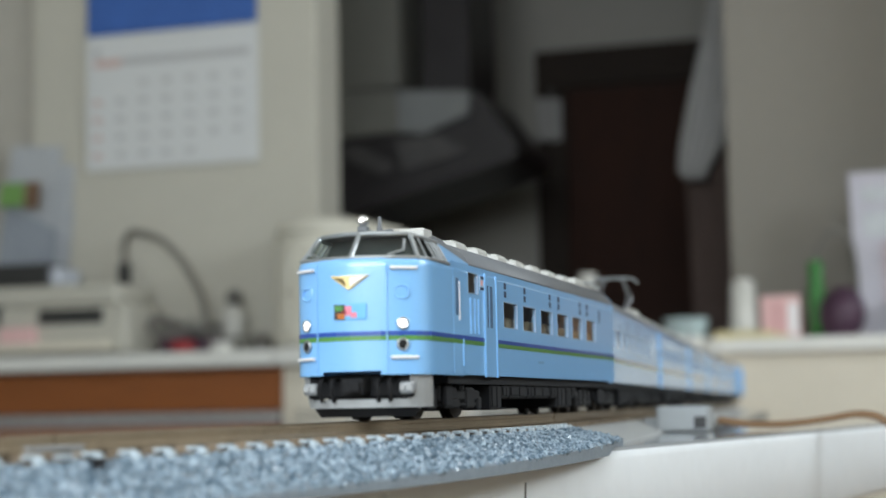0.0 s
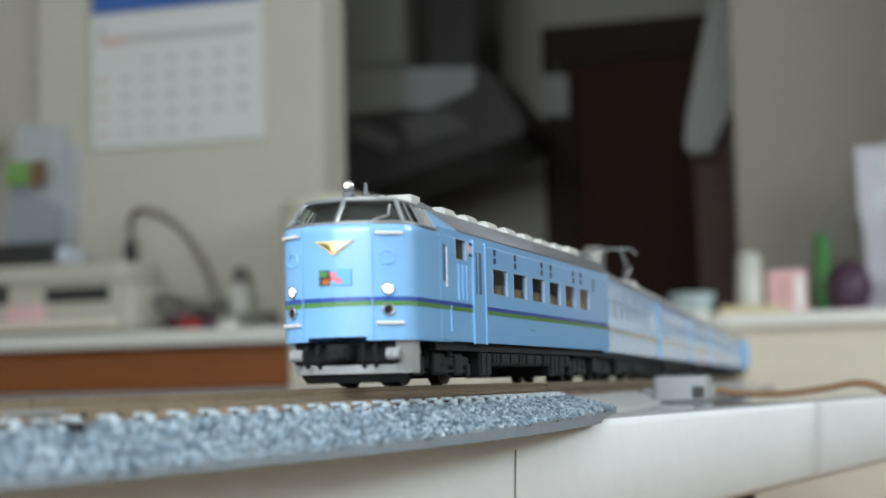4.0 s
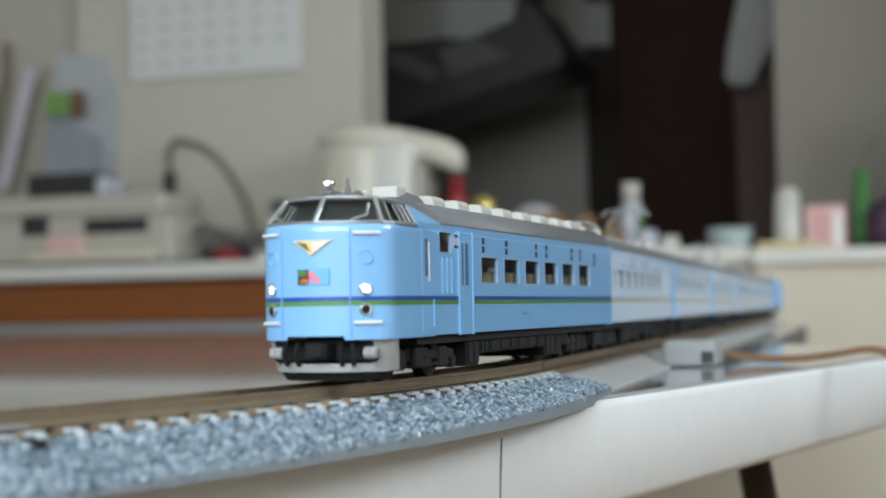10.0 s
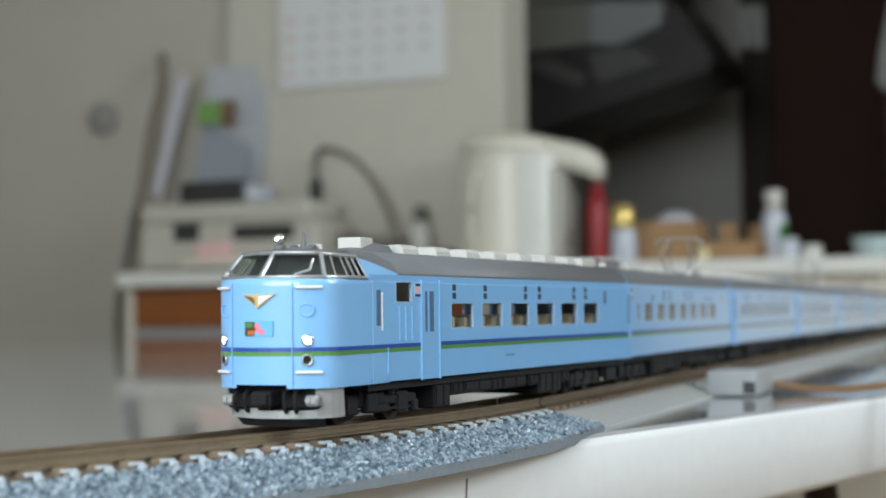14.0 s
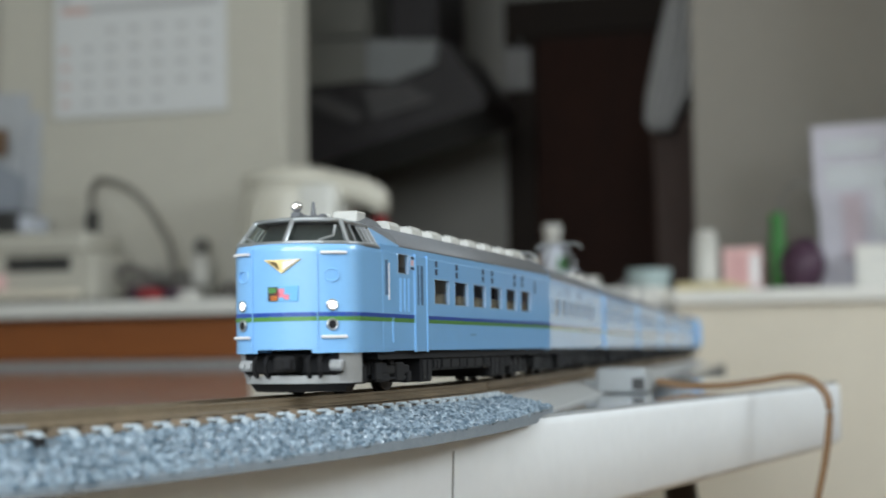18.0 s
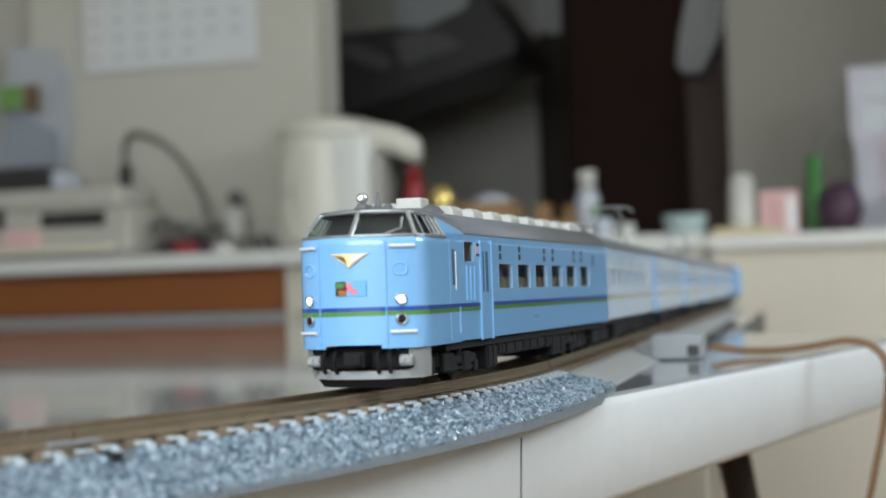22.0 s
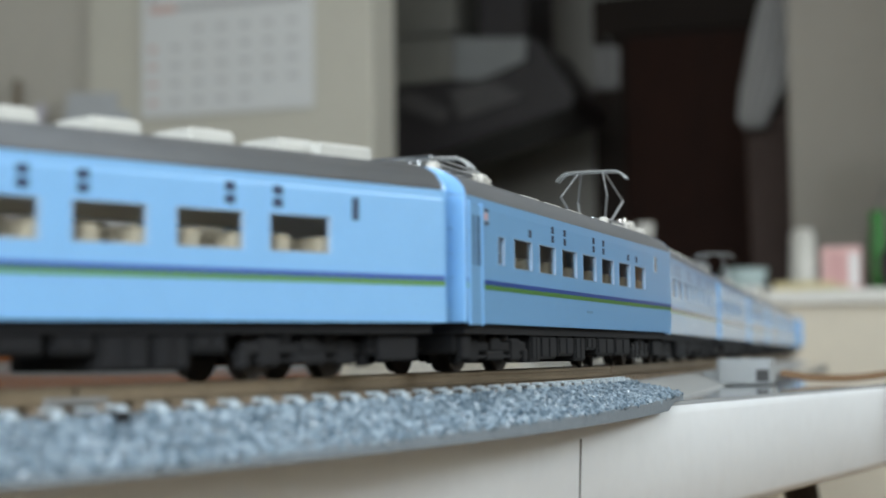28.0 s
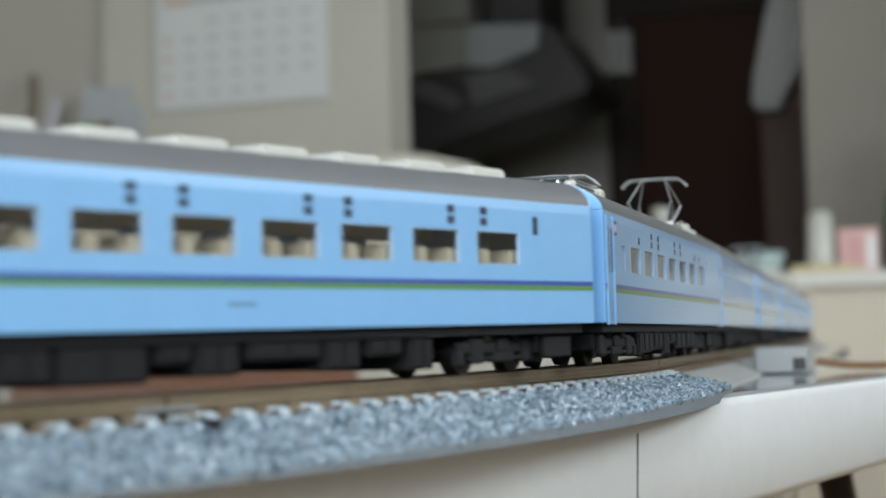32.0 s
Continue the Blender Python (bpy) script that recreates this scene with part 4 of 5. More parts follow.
            lens = part("headlight" if mat == "lamp" else "tail_lamp", lathe([(0.0, 0.0009), (r / 2e3, 0.0008), (r / 1e3 - 0.0001, 0.0006), (r / 1e3 - 0.0001, 0.0)][::-1], 20), mat, ring, lab, smooth=True)
        ringpts = [pt(s * 13 + 1.9 * math.cos(a) * (1.0 - 0.12 * math.cos(2 * a)), 0.0, 33.2 + 1.7 * math.sin(a)) for a in [k * math.pi / 8 for k in range(17)]]
        fs = part("footstep", tube([p + Vector((0, 0.00075 + (p.x - s * 0.013) * s * 0.50, 0)) for p in ringpts], 0.00028, 6), "blue", car, "small embossed blue step ring")
        part("face_seam", tube([pt(s * 9.6, -1.35, 12.6), pt(s * 9.6, -1.35, 41.0)], 0.00018, 6), "blue", car)
    bm = bmesh.new()
    for tri in (((-5.4, 37.6), (5.4, 37.6), (0, 33.8)),):
        a = [bm.verts.new(pt(x, -3.05 + 0.028 * x * x * 0.8, z)) for x, z in tri]
        b = [bm.verts.new(pt(x, -3.75 + 0.028 * x * x * 0.8, z)) for x, z in tri]
        bm.faces.new(b)
        for k in range(3):
            bm.faces.new((a[k], a[(k + 1) % 3], b[(k + 1) % 3], b[k]))
    bmesh.ops.recalc_face_normals(bm, faces=bm.faces)
    em = part("emblem", bm, "gold", car, "gold and silver triangular emblem")
    for tri, mat in ((((0.5, 37.0), (4.8, 37.4), (0.4, 34.6)), "plate"), (((-4.6, 37.4), (-1.4, 36.8), (-0.4, 34.6)), "bronze")):
        bm = bmesh.new()
        bm.faces.new([bm.verts.new(pt(x, -3.90 + 0.024 * x * x * 0.8, z)) for x, z in tri])
        part("inlay", bm, mat, em)
    sg = part("train_sign", mm(-4.3, 4.6, -3.15, -2.75, 26.0, 30.3, 0.1), "cyan", car, "small illuminated front sign with coloured print")
    for x0, x1, z0, z1, mat in ((-4.2, -1.2, 26.2, 30.1, "dark"), (-4.0, -1.8, 28.4, 29.8, "leaf"), (-3.4, -1.4, 26.3, 27.7, "orange"), (-1.2, 0.6, 27.2, 29.6, "pink"), (0.4, 2.0, 26.6, 28.0, "pink"), (-2.2, -0.8, 27.6, 28.6, "red")):
        part("print", mm(x0, x1, -3.26, -3.12 if mat == "dark" else -3.2, z0, z1), mat, sg)

    # windscreen: sill line and head line
    sill = [(0.0, -1.9, 42.2), (16.3, 4.9, 42.2), (17.4, 9.6, 42.2), (18.0, 15.5, 42.2), (18.05, 26.5, 42.2)]
    head = [(0.0, 5.2, 49.2), (12.7, 9.4, 48.9), (13.5, 13.0, 48.7), (14.0, 17.5, 48.5), (14.6, 26.5, 48.2)]
    sill_bow = [(5.5, -1.3, 42.2), (10.5, 0.4, 42.2), (14.0, 2.6, 42.2)]
    head_bow = [(4.6, 5.6, 49.15), (8.6, 6.6, 49.05), (11.2, 8.0, 49.0)]
    inner_lo = [(x * 0.78, y + 6.5, 42.0) for x, y, z in sill[:4]] + [(14.6, 27.0, 42.0)]
    inner_hi = [(x * 0.80, y + 4.0, 48.3) for x, y, z in head[:4]] + [(11.8, 27.0, 48.0)]
    ring = [[pt(-x, y, z) for x, y, z in r[:0:-1]] + [pt(x, y, z) for x, y, z in r] for r in (inner_lo, inner_hi)]
    part("cab_inside", loft(ring, close=True), "cabin", car, "dark cab interior")
    part("cab_desk", mm(-12, 12, 1.6, 9, 41.4, 42.4), "cabin", car)
    for s in (-1, 1):
        for i in range(4):
            lo, hi = [sill[i], sill[i + 1]], [head[i], head[i + 1]]
            if i == 0:
                lo, hi = [sill[0], *sill_bow, sill[1]], [head[0], *head_bow, head[1]]
            bm = loft([[pt(s * x, y, z) for x, y, z in r] for r in (lo, hi)], caps=False)
            part("windscreen" if i == 0 else "quarter_light", bm, "windshield", car)
        for i in range(5):
            if i == 0 and s == 1:
                continue
            part("pillar", tube([pt(s * sill[i][0], sill[i][1], sill[i][2]), pt(s * head[i][0], head[i][1], head[i][2])], 0.0007 if i < 2 else 0.0003, 8), "silver" if i < 2 else "bar_grey", car, "metal window pillar")
        for f in (0.34, 0.67):
            a = [sill[3][k] + (sill[4][k] - sill[3][k]) * f for k in range(3)]
            b = [head[3][k] + (head[4][k] - head[3][k]) * f for k in range(3)]
            part("pillar", tube([pt(s * a[0], a[1], a[2]), pt(s * b[0], b[1], b[2])], 0.0004, 8), "bar_grey", car)
        part("sill_bar", tube([pt(s * x, y, z) for x, y, z in [sill[0], *sill_bow, *sill[1:]]], 0.0006, 8), "silver", car, "bright window surround")
        part("head_bar", tube([pt(s * x, y, z) for x, y, z in [head[0], *head_bow, *head[1:]]], 0.0006, 8), "silver", car, "bright window surround")
        part("wiper", tube([pt(s * 9.6, 0.0, 42.9), pt(s * 13.0, 2.6, 44.2), pt(s * 12.6, 4.9, 47.2)], 0.00035, 6), "silver", car, "thin metal wiper")
        # shoulder fairing that runs from the cab down to the side
        up = [(14.7, 26.5, 48.2), (15.5, 32.0, 47.2), (16.7, 39.0, 45.6), (17.9, 46.0, 43.9)]
        lo = [(18.3, 26.5, 42.0), (18.2, 32.0, 43.1), (18.2, 39.0, 43.25), (18.2, 46.0, 43.25)]
        part("shoulder", loft([[pt(s * x, y, z) for x, y, z in lo], [pt(s * (x1 + x2 + 0.5) / 2, y1, (z1 + z2) / 2) for (x1, y1, z1), (x2, y2, z2) in zip(lo, up)], [pt(s * x, y, z) for x, y, z in up]], caps=False), "blue", car, "light blue shoulder fairing", smooth=True)
    rows = []
    for y, w, zb, zc in ((5.0, 1.5, 49.2, 49.3), (5.7, 5.0, 49.15, 49.6), (6.8, 8.8, 49.05, 49.9), (9.5, 12.8, 48.9, 50.3), (13.0, 13.6, 48.7, 50.5), (17.5, 14.1, 48.5, 50.7), (22.0, 14.4, 48.35, 50.7), (27.0, 14.8, 48.15, 50.4), (33.0, 15.6, 46.9, 50.5), (40.0, 16.9, 45.1, 50.3), (46.5, 18.05, 43.3, 50.0)):
        half = [(w, zb), (w * 0.93, zb + (zc - zb) * 0.35), (w * 0.75, zb + (zc - zb) * 0.66), (w * 0.45, zb + (zc - zb) * 0.9), (0, zc)]
        if y > 46:
            half = [(18.1, 43.3), (17.5, 45.4), (15.8, 47.38), (9.4, 50.2), (0, 51.1)]
        rows.append([pt(x, y, z) for x, z in half] + [pt(-x, y, z) for x, z in half[-2::-1]])
    part("cab_roof", loft(rows, caps=False), "roof", car, "grey cab roof", smooth=True)
    # roof lamp, horn and aerials
    rl = part("roof_lamp", lathe([(0.0009, -0.0069), (0.0013, -0.0073), (0.00155, -0.0082), (0.0015, -0.0092), (0.0011, -0.0103), (0.0, -0.0108)], 20), "chrome", car, "bright round roof headlight", smooth=True)
    rl.matrix_basis = pose(0, 0, 0.0531, 90, 0, 0)
    part("lamp_glass", cyl(0.00055, -0.0071, -0.0066, n=20), "lamp", rl, "lit lamp glass")
    part("lamp_foot", mm(-1.4, 1.4, 7.4, 10.0, 50.0, 51.6, 0.3), "roof", car)
    part("aerial", lathe([(0.0013, 0.0503), (0.0009, 0.0520), (0.0006, 0.0535), (0.0004, 0.0556)], 10, 0, 0.022), "roof", car, "thin roof aerial", smooth=True)
    part("horn_cover", mm(-5.5, 5.5, 16.5, 19, 50.2, 51.2, 0.4), "roof", car)
    part("vent_plate", mm(-4.5, 4.5, 24.5, 25.3, 50.3, 52.2, 0.3), "cooler", car)
    for x in (-3.0, 3.0):
        part("horn", mm(x - 0.9, x + 0.9, 20.6, 23.4, 50.2, 52.0, 0.4), "roof", car, "short grey roof horn")
    part("roof_fan", mm(-4.0, 4.0, 49.5, 58.0, 48.5, 55.2, 0.6, seg=2), "cooler", car, "pale grey front cooling unit")
    hump = [[pt(x * w, y, 48.6 + (h - 48.6) * k) for x, k in ((-6.0, 0.0), (-5.6, 0.6), (-4.0, 0.94), (0, 1.0), (4.0, 0.94), (5.6, 0.6), (6.0, 0.0))] for y, w, h in ((42.0, 0.85, 50.8), (50.0, 0.95, 52.2), (58.0, 0.95, 54.2), (68.0, 1.0, 53.4))]
    part("roof_hump", loft(hump), "roof", car, "grey raised roof casing", smooth=True)

    # cab door and louvres on the sides
    for s in (-1, 1):
        x0, x1 = sorted((s * 18.2, s * 18.5))
        d = part("cab_door", mm(x0, x1, 29.4, 37.4, 12.2, 41.4, 0.1), "blue", car, "narrow light blue cab door")
        xa, xb = sorted((s * 18.4, s * 18.6))
        part("door_glass", mm(xa, xb, 31.5, 34.3, 28.4, 38.8, 0.1), "pane_reflection", d)
        xa, xb = sorted((s * 18.3, s * 18.75))
        part("handrail", mm(xa, xb, 34.9, 35.4, 27.0, 38.0, 0.1), "plate", d)
        part("handrail", mm(xa, xb, 38.6, 39.0, 14.5, 22.0, 0.1), "blue", d)
        for k in range(3):
            part("louvre", mm(xa, xb, 46.5 + 4.2 * k, 47.0 + 4.2 * k, 23.8, 34.0, 0.1), "blue", car, "raised vertical rib")
        part("running_number", mm(*sorted((s * 18.3, s * 18.44)), 128, 136, 16.8, 17.6), "number_grey", car, "tiny grey lettering bar")

    # grey skirt, plough and front gear
    sk = [(x * 0.965, y + 1.5) for x, y in plan if y <= 9.0] + [(17.0, 14.0)]
    sf = [(-x, y) for x, y in sk[:0:-1]] + sk
    sides = [p for p in sf if abs(p[0]) > 12.0]
    for s in (-1, 1):
        row = [p for p in sk if p[0] > 12.0]
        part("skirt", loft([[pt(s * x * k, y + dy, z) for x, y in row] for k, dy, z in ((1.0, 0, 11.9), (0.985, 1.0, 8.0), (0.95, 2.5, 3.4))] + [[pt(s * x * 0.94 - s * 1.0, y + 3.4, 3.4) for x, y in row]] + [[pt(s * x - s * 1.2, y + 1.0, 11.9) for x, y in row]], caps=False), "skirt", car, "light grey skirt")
        jb = part("jumper_box", mm(s * 13.3 - 2.0, s * 13.3 + 2.0, 2.2, 4.6, 6.8, 10.0, 0.7, seg=2), "bar_grey", car, "small grey jumper socket")
        for k in (-0.9, 0.9):
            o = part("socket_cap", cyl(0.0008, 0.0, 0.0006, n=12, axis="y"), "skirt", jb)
            o.matrix_basis = pose((s * 13.3 + k) / 1e3, 0.0018, 0.0085)
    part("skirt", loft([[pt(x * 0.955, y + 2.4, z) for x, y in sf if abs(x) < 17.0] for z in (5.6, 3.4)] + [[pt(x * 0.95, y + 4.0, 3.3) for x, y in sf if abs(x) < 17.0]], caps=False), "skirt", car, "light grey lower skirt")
    part("snow_plough", loft([[pt(x * 0.92, y + 3.4, 3.3) for x, y in sf if abs(x) < 16.5], [pt(x * 0.86, y + 5.4, 1.0) for x, y in sf if abs(x) < 16.5], [pt(x * 0.80, y + 9, 1.0) for x, y in sf if abs(x) < 16.5]], caps=False), "black", car, "black snow plough")
    part("buffer_beam", mm(-14.5, 14.5, 4.0, 20.0, 6.0, 11.9, 0.5), "black", car, "black buffer beam")
    cp = part("coupler", mm(-3.2, 3.2, -2.6, 5.0, 6.6, 11.0, 0.9, seg=2), "black", car, "black front coupler")
    part("knuckle", mm(-0.2, 2.6, -3.8, -2.0, 7.2, 10.4, 0.6, seg=2), "black", cp)
    for x in (-9.5, -6.2, 6.2, 9.5):
        part("air_hose", tube(smooth_line([pt(x, 4.0, 11.0), pt(x, 0.2, 10.2), pt(x * 1.03, -0.2, 7.2), pt(x * 0.98, 1.2, 5.2)], 4), 0.0006, 7), "black", car, "black brake hose", smooth=True)
    bs = (bogie(car, 43.0), bogie(car, 220.0))
    return car, bs


TRAIN = [lead_car()]
panto_car = middle_car("light blue motor car of a model train with two pantographs", [49.2 + 24.6 * k for k in range(7)], (79.3, 92.8, 128.3, 141.5), (55.8, 177.8, 190.8), 29.0, True, 15.8, (2.4, 11.6), 2)
plain_car = middle_car("light blue passenger car of a model train with roof coolers", [38.2 + 24.6 * k for k in range(8)], (44.2, 57.5, 93.0, 106.5, 142.2, 155.0, 191.6, 204.5), (), None, False, 20.0, (4.5, 14.0), 3)
TRAIN += [panto_car, plain_car]
for k in range(3, 9):
    src = panto_car if k % 2 else plain_car
    twin = copy_thing(src[0], pose(0, 0, 0))
    TRAIN.append((twin, [o for o in twin.children if o.name.startswith("bogie")]))


def car_pose(u):
    """Where a car stands whose front pivot is at u: a Matrix for its origin (the pivot), the bogies' turns and the rear pivot's u."""
    a = along(u)
    lo, hi = u + 0.15, u + 0.21
    for _ in range(40):
        mid = (lo + hi) / 2
        lo, hi = (mid, hi) if (along(mid) - a).length < 0.177 else (lo, mid)
    v = (along(lo) - a).normalized()
    return a, v, math.atan2(-v.x, v.y), lo


def train_at(s):
    out, u = [], -0.1317 - s
    for k in range(len(TRAIN)):
        a, v, h, rear = car_pose(u)
        front = 0.043 if k == 0 else 0.038
        o = a - v * front
        z0, slope = 0.6 * sag(u), 0.6 * (sag(rear) - sag(u)) / 0.177
        out.append((Matrix.Translation((o.x, o.y, z0 - front * slope)) @ Euler((math.atan(slope), 0, h)).to_matrix().to_4x4(), heading(u) - h, heading(rear) - h))
        u = rear + (0.0815 if k == 0 else 0.079)
    return out


# ---------------------------------------------------------------- counter and ledge at the back of the room
COUNTER, LEDGE = 0.122, 0.117


def counter():
    c = thing("counter_unit", "cream kitchen counter unit with reddish brown wooden drawers", "counter")
    part("side_panel", box(-1.905, -1.888, 2.545, 2.755, FLOOR, 0.089, 0.002), "counter_front", c)
    part("side_panel", box(-1.085, -1.068, 2.545, 2.755, FLOOR, 0.089, 0.002), "counter_front", c)
    part("back_panel", box(-1.887, -1.086, 2.74, 2.755, FLOOR, 0.088), "counter_front", c)
    z = 0.085
    for k in range(4):
        d = part("drawer", box(-1.886, -1.088, 2.55, 2.72, z - 0.083, z, 0.003), "drawer", c, "reddish brown wood-grain drawer front")
        part("pull_rail", box(-1.884, -1.090, 2.546, 2.57, z - 0.098, z - 0.0845, 0.002), "skirt", d, "grey recessed pull rail")
        z -= 0.100
    return c


counter()


def panel_unit():
    c = thing("counter_unit", "cream panelled counter front below the kitchen opening", "counter")
    part("front_panel", box(-1.066, -0.265, 2.55, 2.575, FLOOR, 0.089, 0.002), "counter_front", c)
    part("side_panel", box(-0.285, -0.266, 2.576, 2.98, FLOOR, 0.088, 0.002), "counter_front", c)
    part("back_panel", box(-1.066, -0.286, 2.96, 2.98, FLOOR, 0.088, 0.002), "counter_front", c)
    for a, b, mat in ((-1.060, -0.985, "pull_grey"), (-0.957, -0.862, "counter"), (-0.842, -0.740, "pull_grey"), (-0.715, -0.640, "counter")):
        part("pull_recess", box(a, b, 2.5465, 2.5498, -0.009, 0.004, 0.001), mat, c, "shallow drawer pull")


panel_unit()
wt = thing("worktop", "off-white worktop running along wall and kitchen opening", "worktop")
part("slab", box(-1.91, -1.0935, 2.515, 2.755, 0.0905, COUNTER, 0.004, seg=2), "counter", wt)
part("slab", box(-1.0915, -0.262, 2.515, 2.985, 0.0905, COUNTER, 0.004, seg=2), "counter", wt)

ld = thing("ledge_unit", "cream boxed ledge with a white top beside the pillar", "ledge")
part("front_panel", box(-0.258, 0.282, 2.61, 2.64, FLOOR, 0.089, 0.002), "counter_front", ld)
part("top", box(-0.260, 0.284, 2.595, 2.995, 0.0895, LEDGE, 0.004, seg=2), "counter", ld)


# ---------------------------------------------------------------- things on the counter
def kettle():
    k = thing("electric_kettle", "cream electric water dispenser pot standing on the counter", "kettle", -1.036, 2.662, COUNTER)
    prof = [(0.100, 0.0), (0.106, 0.006), (0.106, 0.03), (0.106, 0.12), (0.105, 0.205), (0.103, 0.228)]
    part("body", lathe(prof, 40), "kettle", k, smooth=True)
    lid = part("lid", lathe([(0.0, 0.268), (0.058, 0.266), (0.097, 0.256), (0.1065, 0.240), (0.1055, 0.229), (0.0, 0.2285)][::-1], 40), "kettle", k, "domed cream lid", smooth=True)
    part("front_column", box(0.040, 0.116, -0.092, 0.030, 0.004, 0.226, 0.010, seg=3), "kettle_white", k, "bright white front column", smooth=True)
    # Extra grey box; the shadow under the spout is put into its colour.
    part("back_column", box(0.1165, 0.134, -0.060, 0.040, 0.004, 0.185, 0.008, seg=3), "kettle_grey", k, "column under the spout, its shadow painted in grey", smooth=True)
    sp = [[(x, y * w, z) for y, z in ((-1, z0), (1, z0), (1, z1), (-1, z1))] for x, w, z0, z1 in ((0.066, 0.045, 0.205, 0.255), (0.116, 0.042, 0.196, 0.250), (0.161, 0.036, 0.182, 0.238), (0.191, 0.030, 0.168, 0.222), (0.202, 0.024, 0.166, 0.208))]
    bm = loft(sp, close=True)
    bmesh.ops.bevel(bm, geom=list(bm.edges), offset=0.006, segments=3, affect="EDGES")
    part("spout_head", bm, "kettle", k, "overhanging cream spout head", smooth=True)
    part("level_strip", box(0.1345, 0.136, -0.005, 0.005, 0.03, 0.16), "cable", k)
    part("handle", tube(smooth_line([(-0.02, -0.112, 0.19), (-0.03, -0.126, 0.15), (-0.03, -0.126, 0.06), (-0.02, -0.116, 0.03)], 5), 0.004, 8), "kettle", k, "folded carrying handle", smooth=True)
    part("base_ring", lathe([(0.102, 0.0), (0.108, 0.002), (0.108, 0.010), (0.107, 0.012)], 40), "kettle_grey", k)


kettle()


def bottle(name, label, x, y, z, prof, mat, cap, capmat, caplabel):
    b = thing(name, label, "bottle", x, y, z)
    part("body", lathe(prof, 24), mat, b, smooth=True)
    part("cap", lathe(cap, 24), capmat, b, caplabel, smooth=True)
    return b


bottle("sauce_bottle", "tall dark red bottle beside the kettle", -0.862, 2.70, COUNTER, [(0.021, 0), (0.022, 0.004), (0.022, 0.11), (0.018, 0.128), (0.013, 0.14)], "red", [(0.0145, 0.1402), (0.0145, 0.162), (0.012, 0.165), (0.0, 0.165)], "red", "red screw cap")
bottle("glass_jar", "small pale blue bottle with a shiny gold cap", -0.772, 2.60, COUNTER, [(0.023, 0), (0.025, 0.003), (0.025, 0.052), (0.022, 0.062), (0.018, 0.066)], "bottle", [(0.019, 0.0662), (0.022, 0.070), (0.0235, 0.085), (0.0215, 0.103), (0.014, 0.112), (0.0, 0.115)], "gold_cap", "polished gold cap")
wb = bottle("spray_bottle", "white plastic bottle with a green label on the counter", -0.526, 2.80, COUNTER, [(0.023, 0), (0.025, 0.003), (0.025, 0.085), (0.021, 0.098), (0.015, 0.103)], "bottle", [(0.0165, 0.1032), (0.0165, 0.125), (0.0185, 0.128), (0.0185, 0.142), (0.0, 0.144)], "cup", "white ribbed cap")
part("label", box(0.012, 0.0262, -0.022, 0.010, 0.03, 0.075, 0.004), "plastic_green", wb, "green label")


def carton(name, label, x0, x1, y0, y1, z0, h, mat="cardboard"):
    b = thing(name, label, "box", (x0 + x1) / 2, (y0 + y1) / 2, z0)
    w, d = (x1 - x0) / 2, (y1 - y0) / 2
    part("body", box(-w, w, -d, d, 0, h - 0.002, 0.0015), mat, b)
    part("flap", box(-w + 0.001, -0.0006, -d + 0.001, d - 0.001, h - 0.0018, h), mat, b)
    part("flap", box(0.0006, w - 0.001, -d + 0.001, d - 0.001, h - 0.0018, h + 0.0006), mat, b)
    return b


carton("cardboard_box", "brown cardboard carton on the counter", -0.785, -0.665, 2.72, 2.82, COUNTER, 0.084)
carton("cardboard_box", "open low brown carton with torn flaps", -0.640, -0.535, 2.70, 2.80, COUNTER, 0.040)
carton("cardboard_box", "small upright brown carton", -0.640, -0.606, 2.81, 2.84, COUNTER, 0.080)
carton("cardboard_box", "small upright brown carton", -0.580, -0.550, 2.81, 2.84, COUNTER, 0.076)
wr = thing("plastic_wrap", "crumpled clear plastic wrap lying on a carton", "wrap", -0.72, 2.77, COUNTER + 0.0848)
bm = bmesh.new()
bmesh.ops.create_icosphere(bm, subdivisions=3, radius=0.034)
for v in bm.verts:
    v.co = Vector((v.co.x * 1.2, v.co.y, max(0.0, v.co.z * 0.6))) * (1 + 0.22 * noise.noise(v.co * 60))
part("sheet", bm, "bottle", wr)


def cup(name, label, x, y, z, r, h, mat, r2=None):
    c = thing(name, label, "cup", x, y, z)
    r2 = r2 or r
    part("body", lathe([(r * 0.9, 0), (r, 0.003), (r2, h), (r2 - 0.003, h), (r - 0.003, 0.004), (0, 0.004)], 26), mat, c, smooth=True)
    return c


cup("glass_cup", "small pale bluish cup on the counter", -0.476, 2.70, COUNTER, 0.021, 0.042, "bottle")
cup("white_pot", "low white pot on the counter", -0.44, 2.74, COUNTER, 0.020, 0.030, "cup")
cup("clip_knob", "small cream knob lying on the counter edge", -0.60, 2.545, COUNTER, 0.012, 0.022, "yellow")
cup("teal_bowl", "shallow grey-green bowl on the counter", -0.330, 2.80, COUNTER, 0.036, 0.045, "teal", 0.046)


def printer():
    p = thing("inkjet_printer", "beige desktop printer with dark paper slots", "printer", -1.665, 2.66, COUNTER)
    part("body", box(-0.225, 0.225, -0.085, 0.085, 0.006, 0.105, 0.010, seg=3), "printer", p)
    part("lid", box(-0.228, 0.20, -0.080, 0.085, 0.1055, 0.150, 0.012, seg=3), "printer", p, "beige printer lid")
    for a, b, c, d in ((-0.135, -0.068, 0.066, 0.108), (0.018, 0.170, 0.066, 0.098)):
        part("paper_slot", box(a, b, -0.0865, -0.060, c, d, 0.002), "printer_dark", p, "dark recessed paper slot")
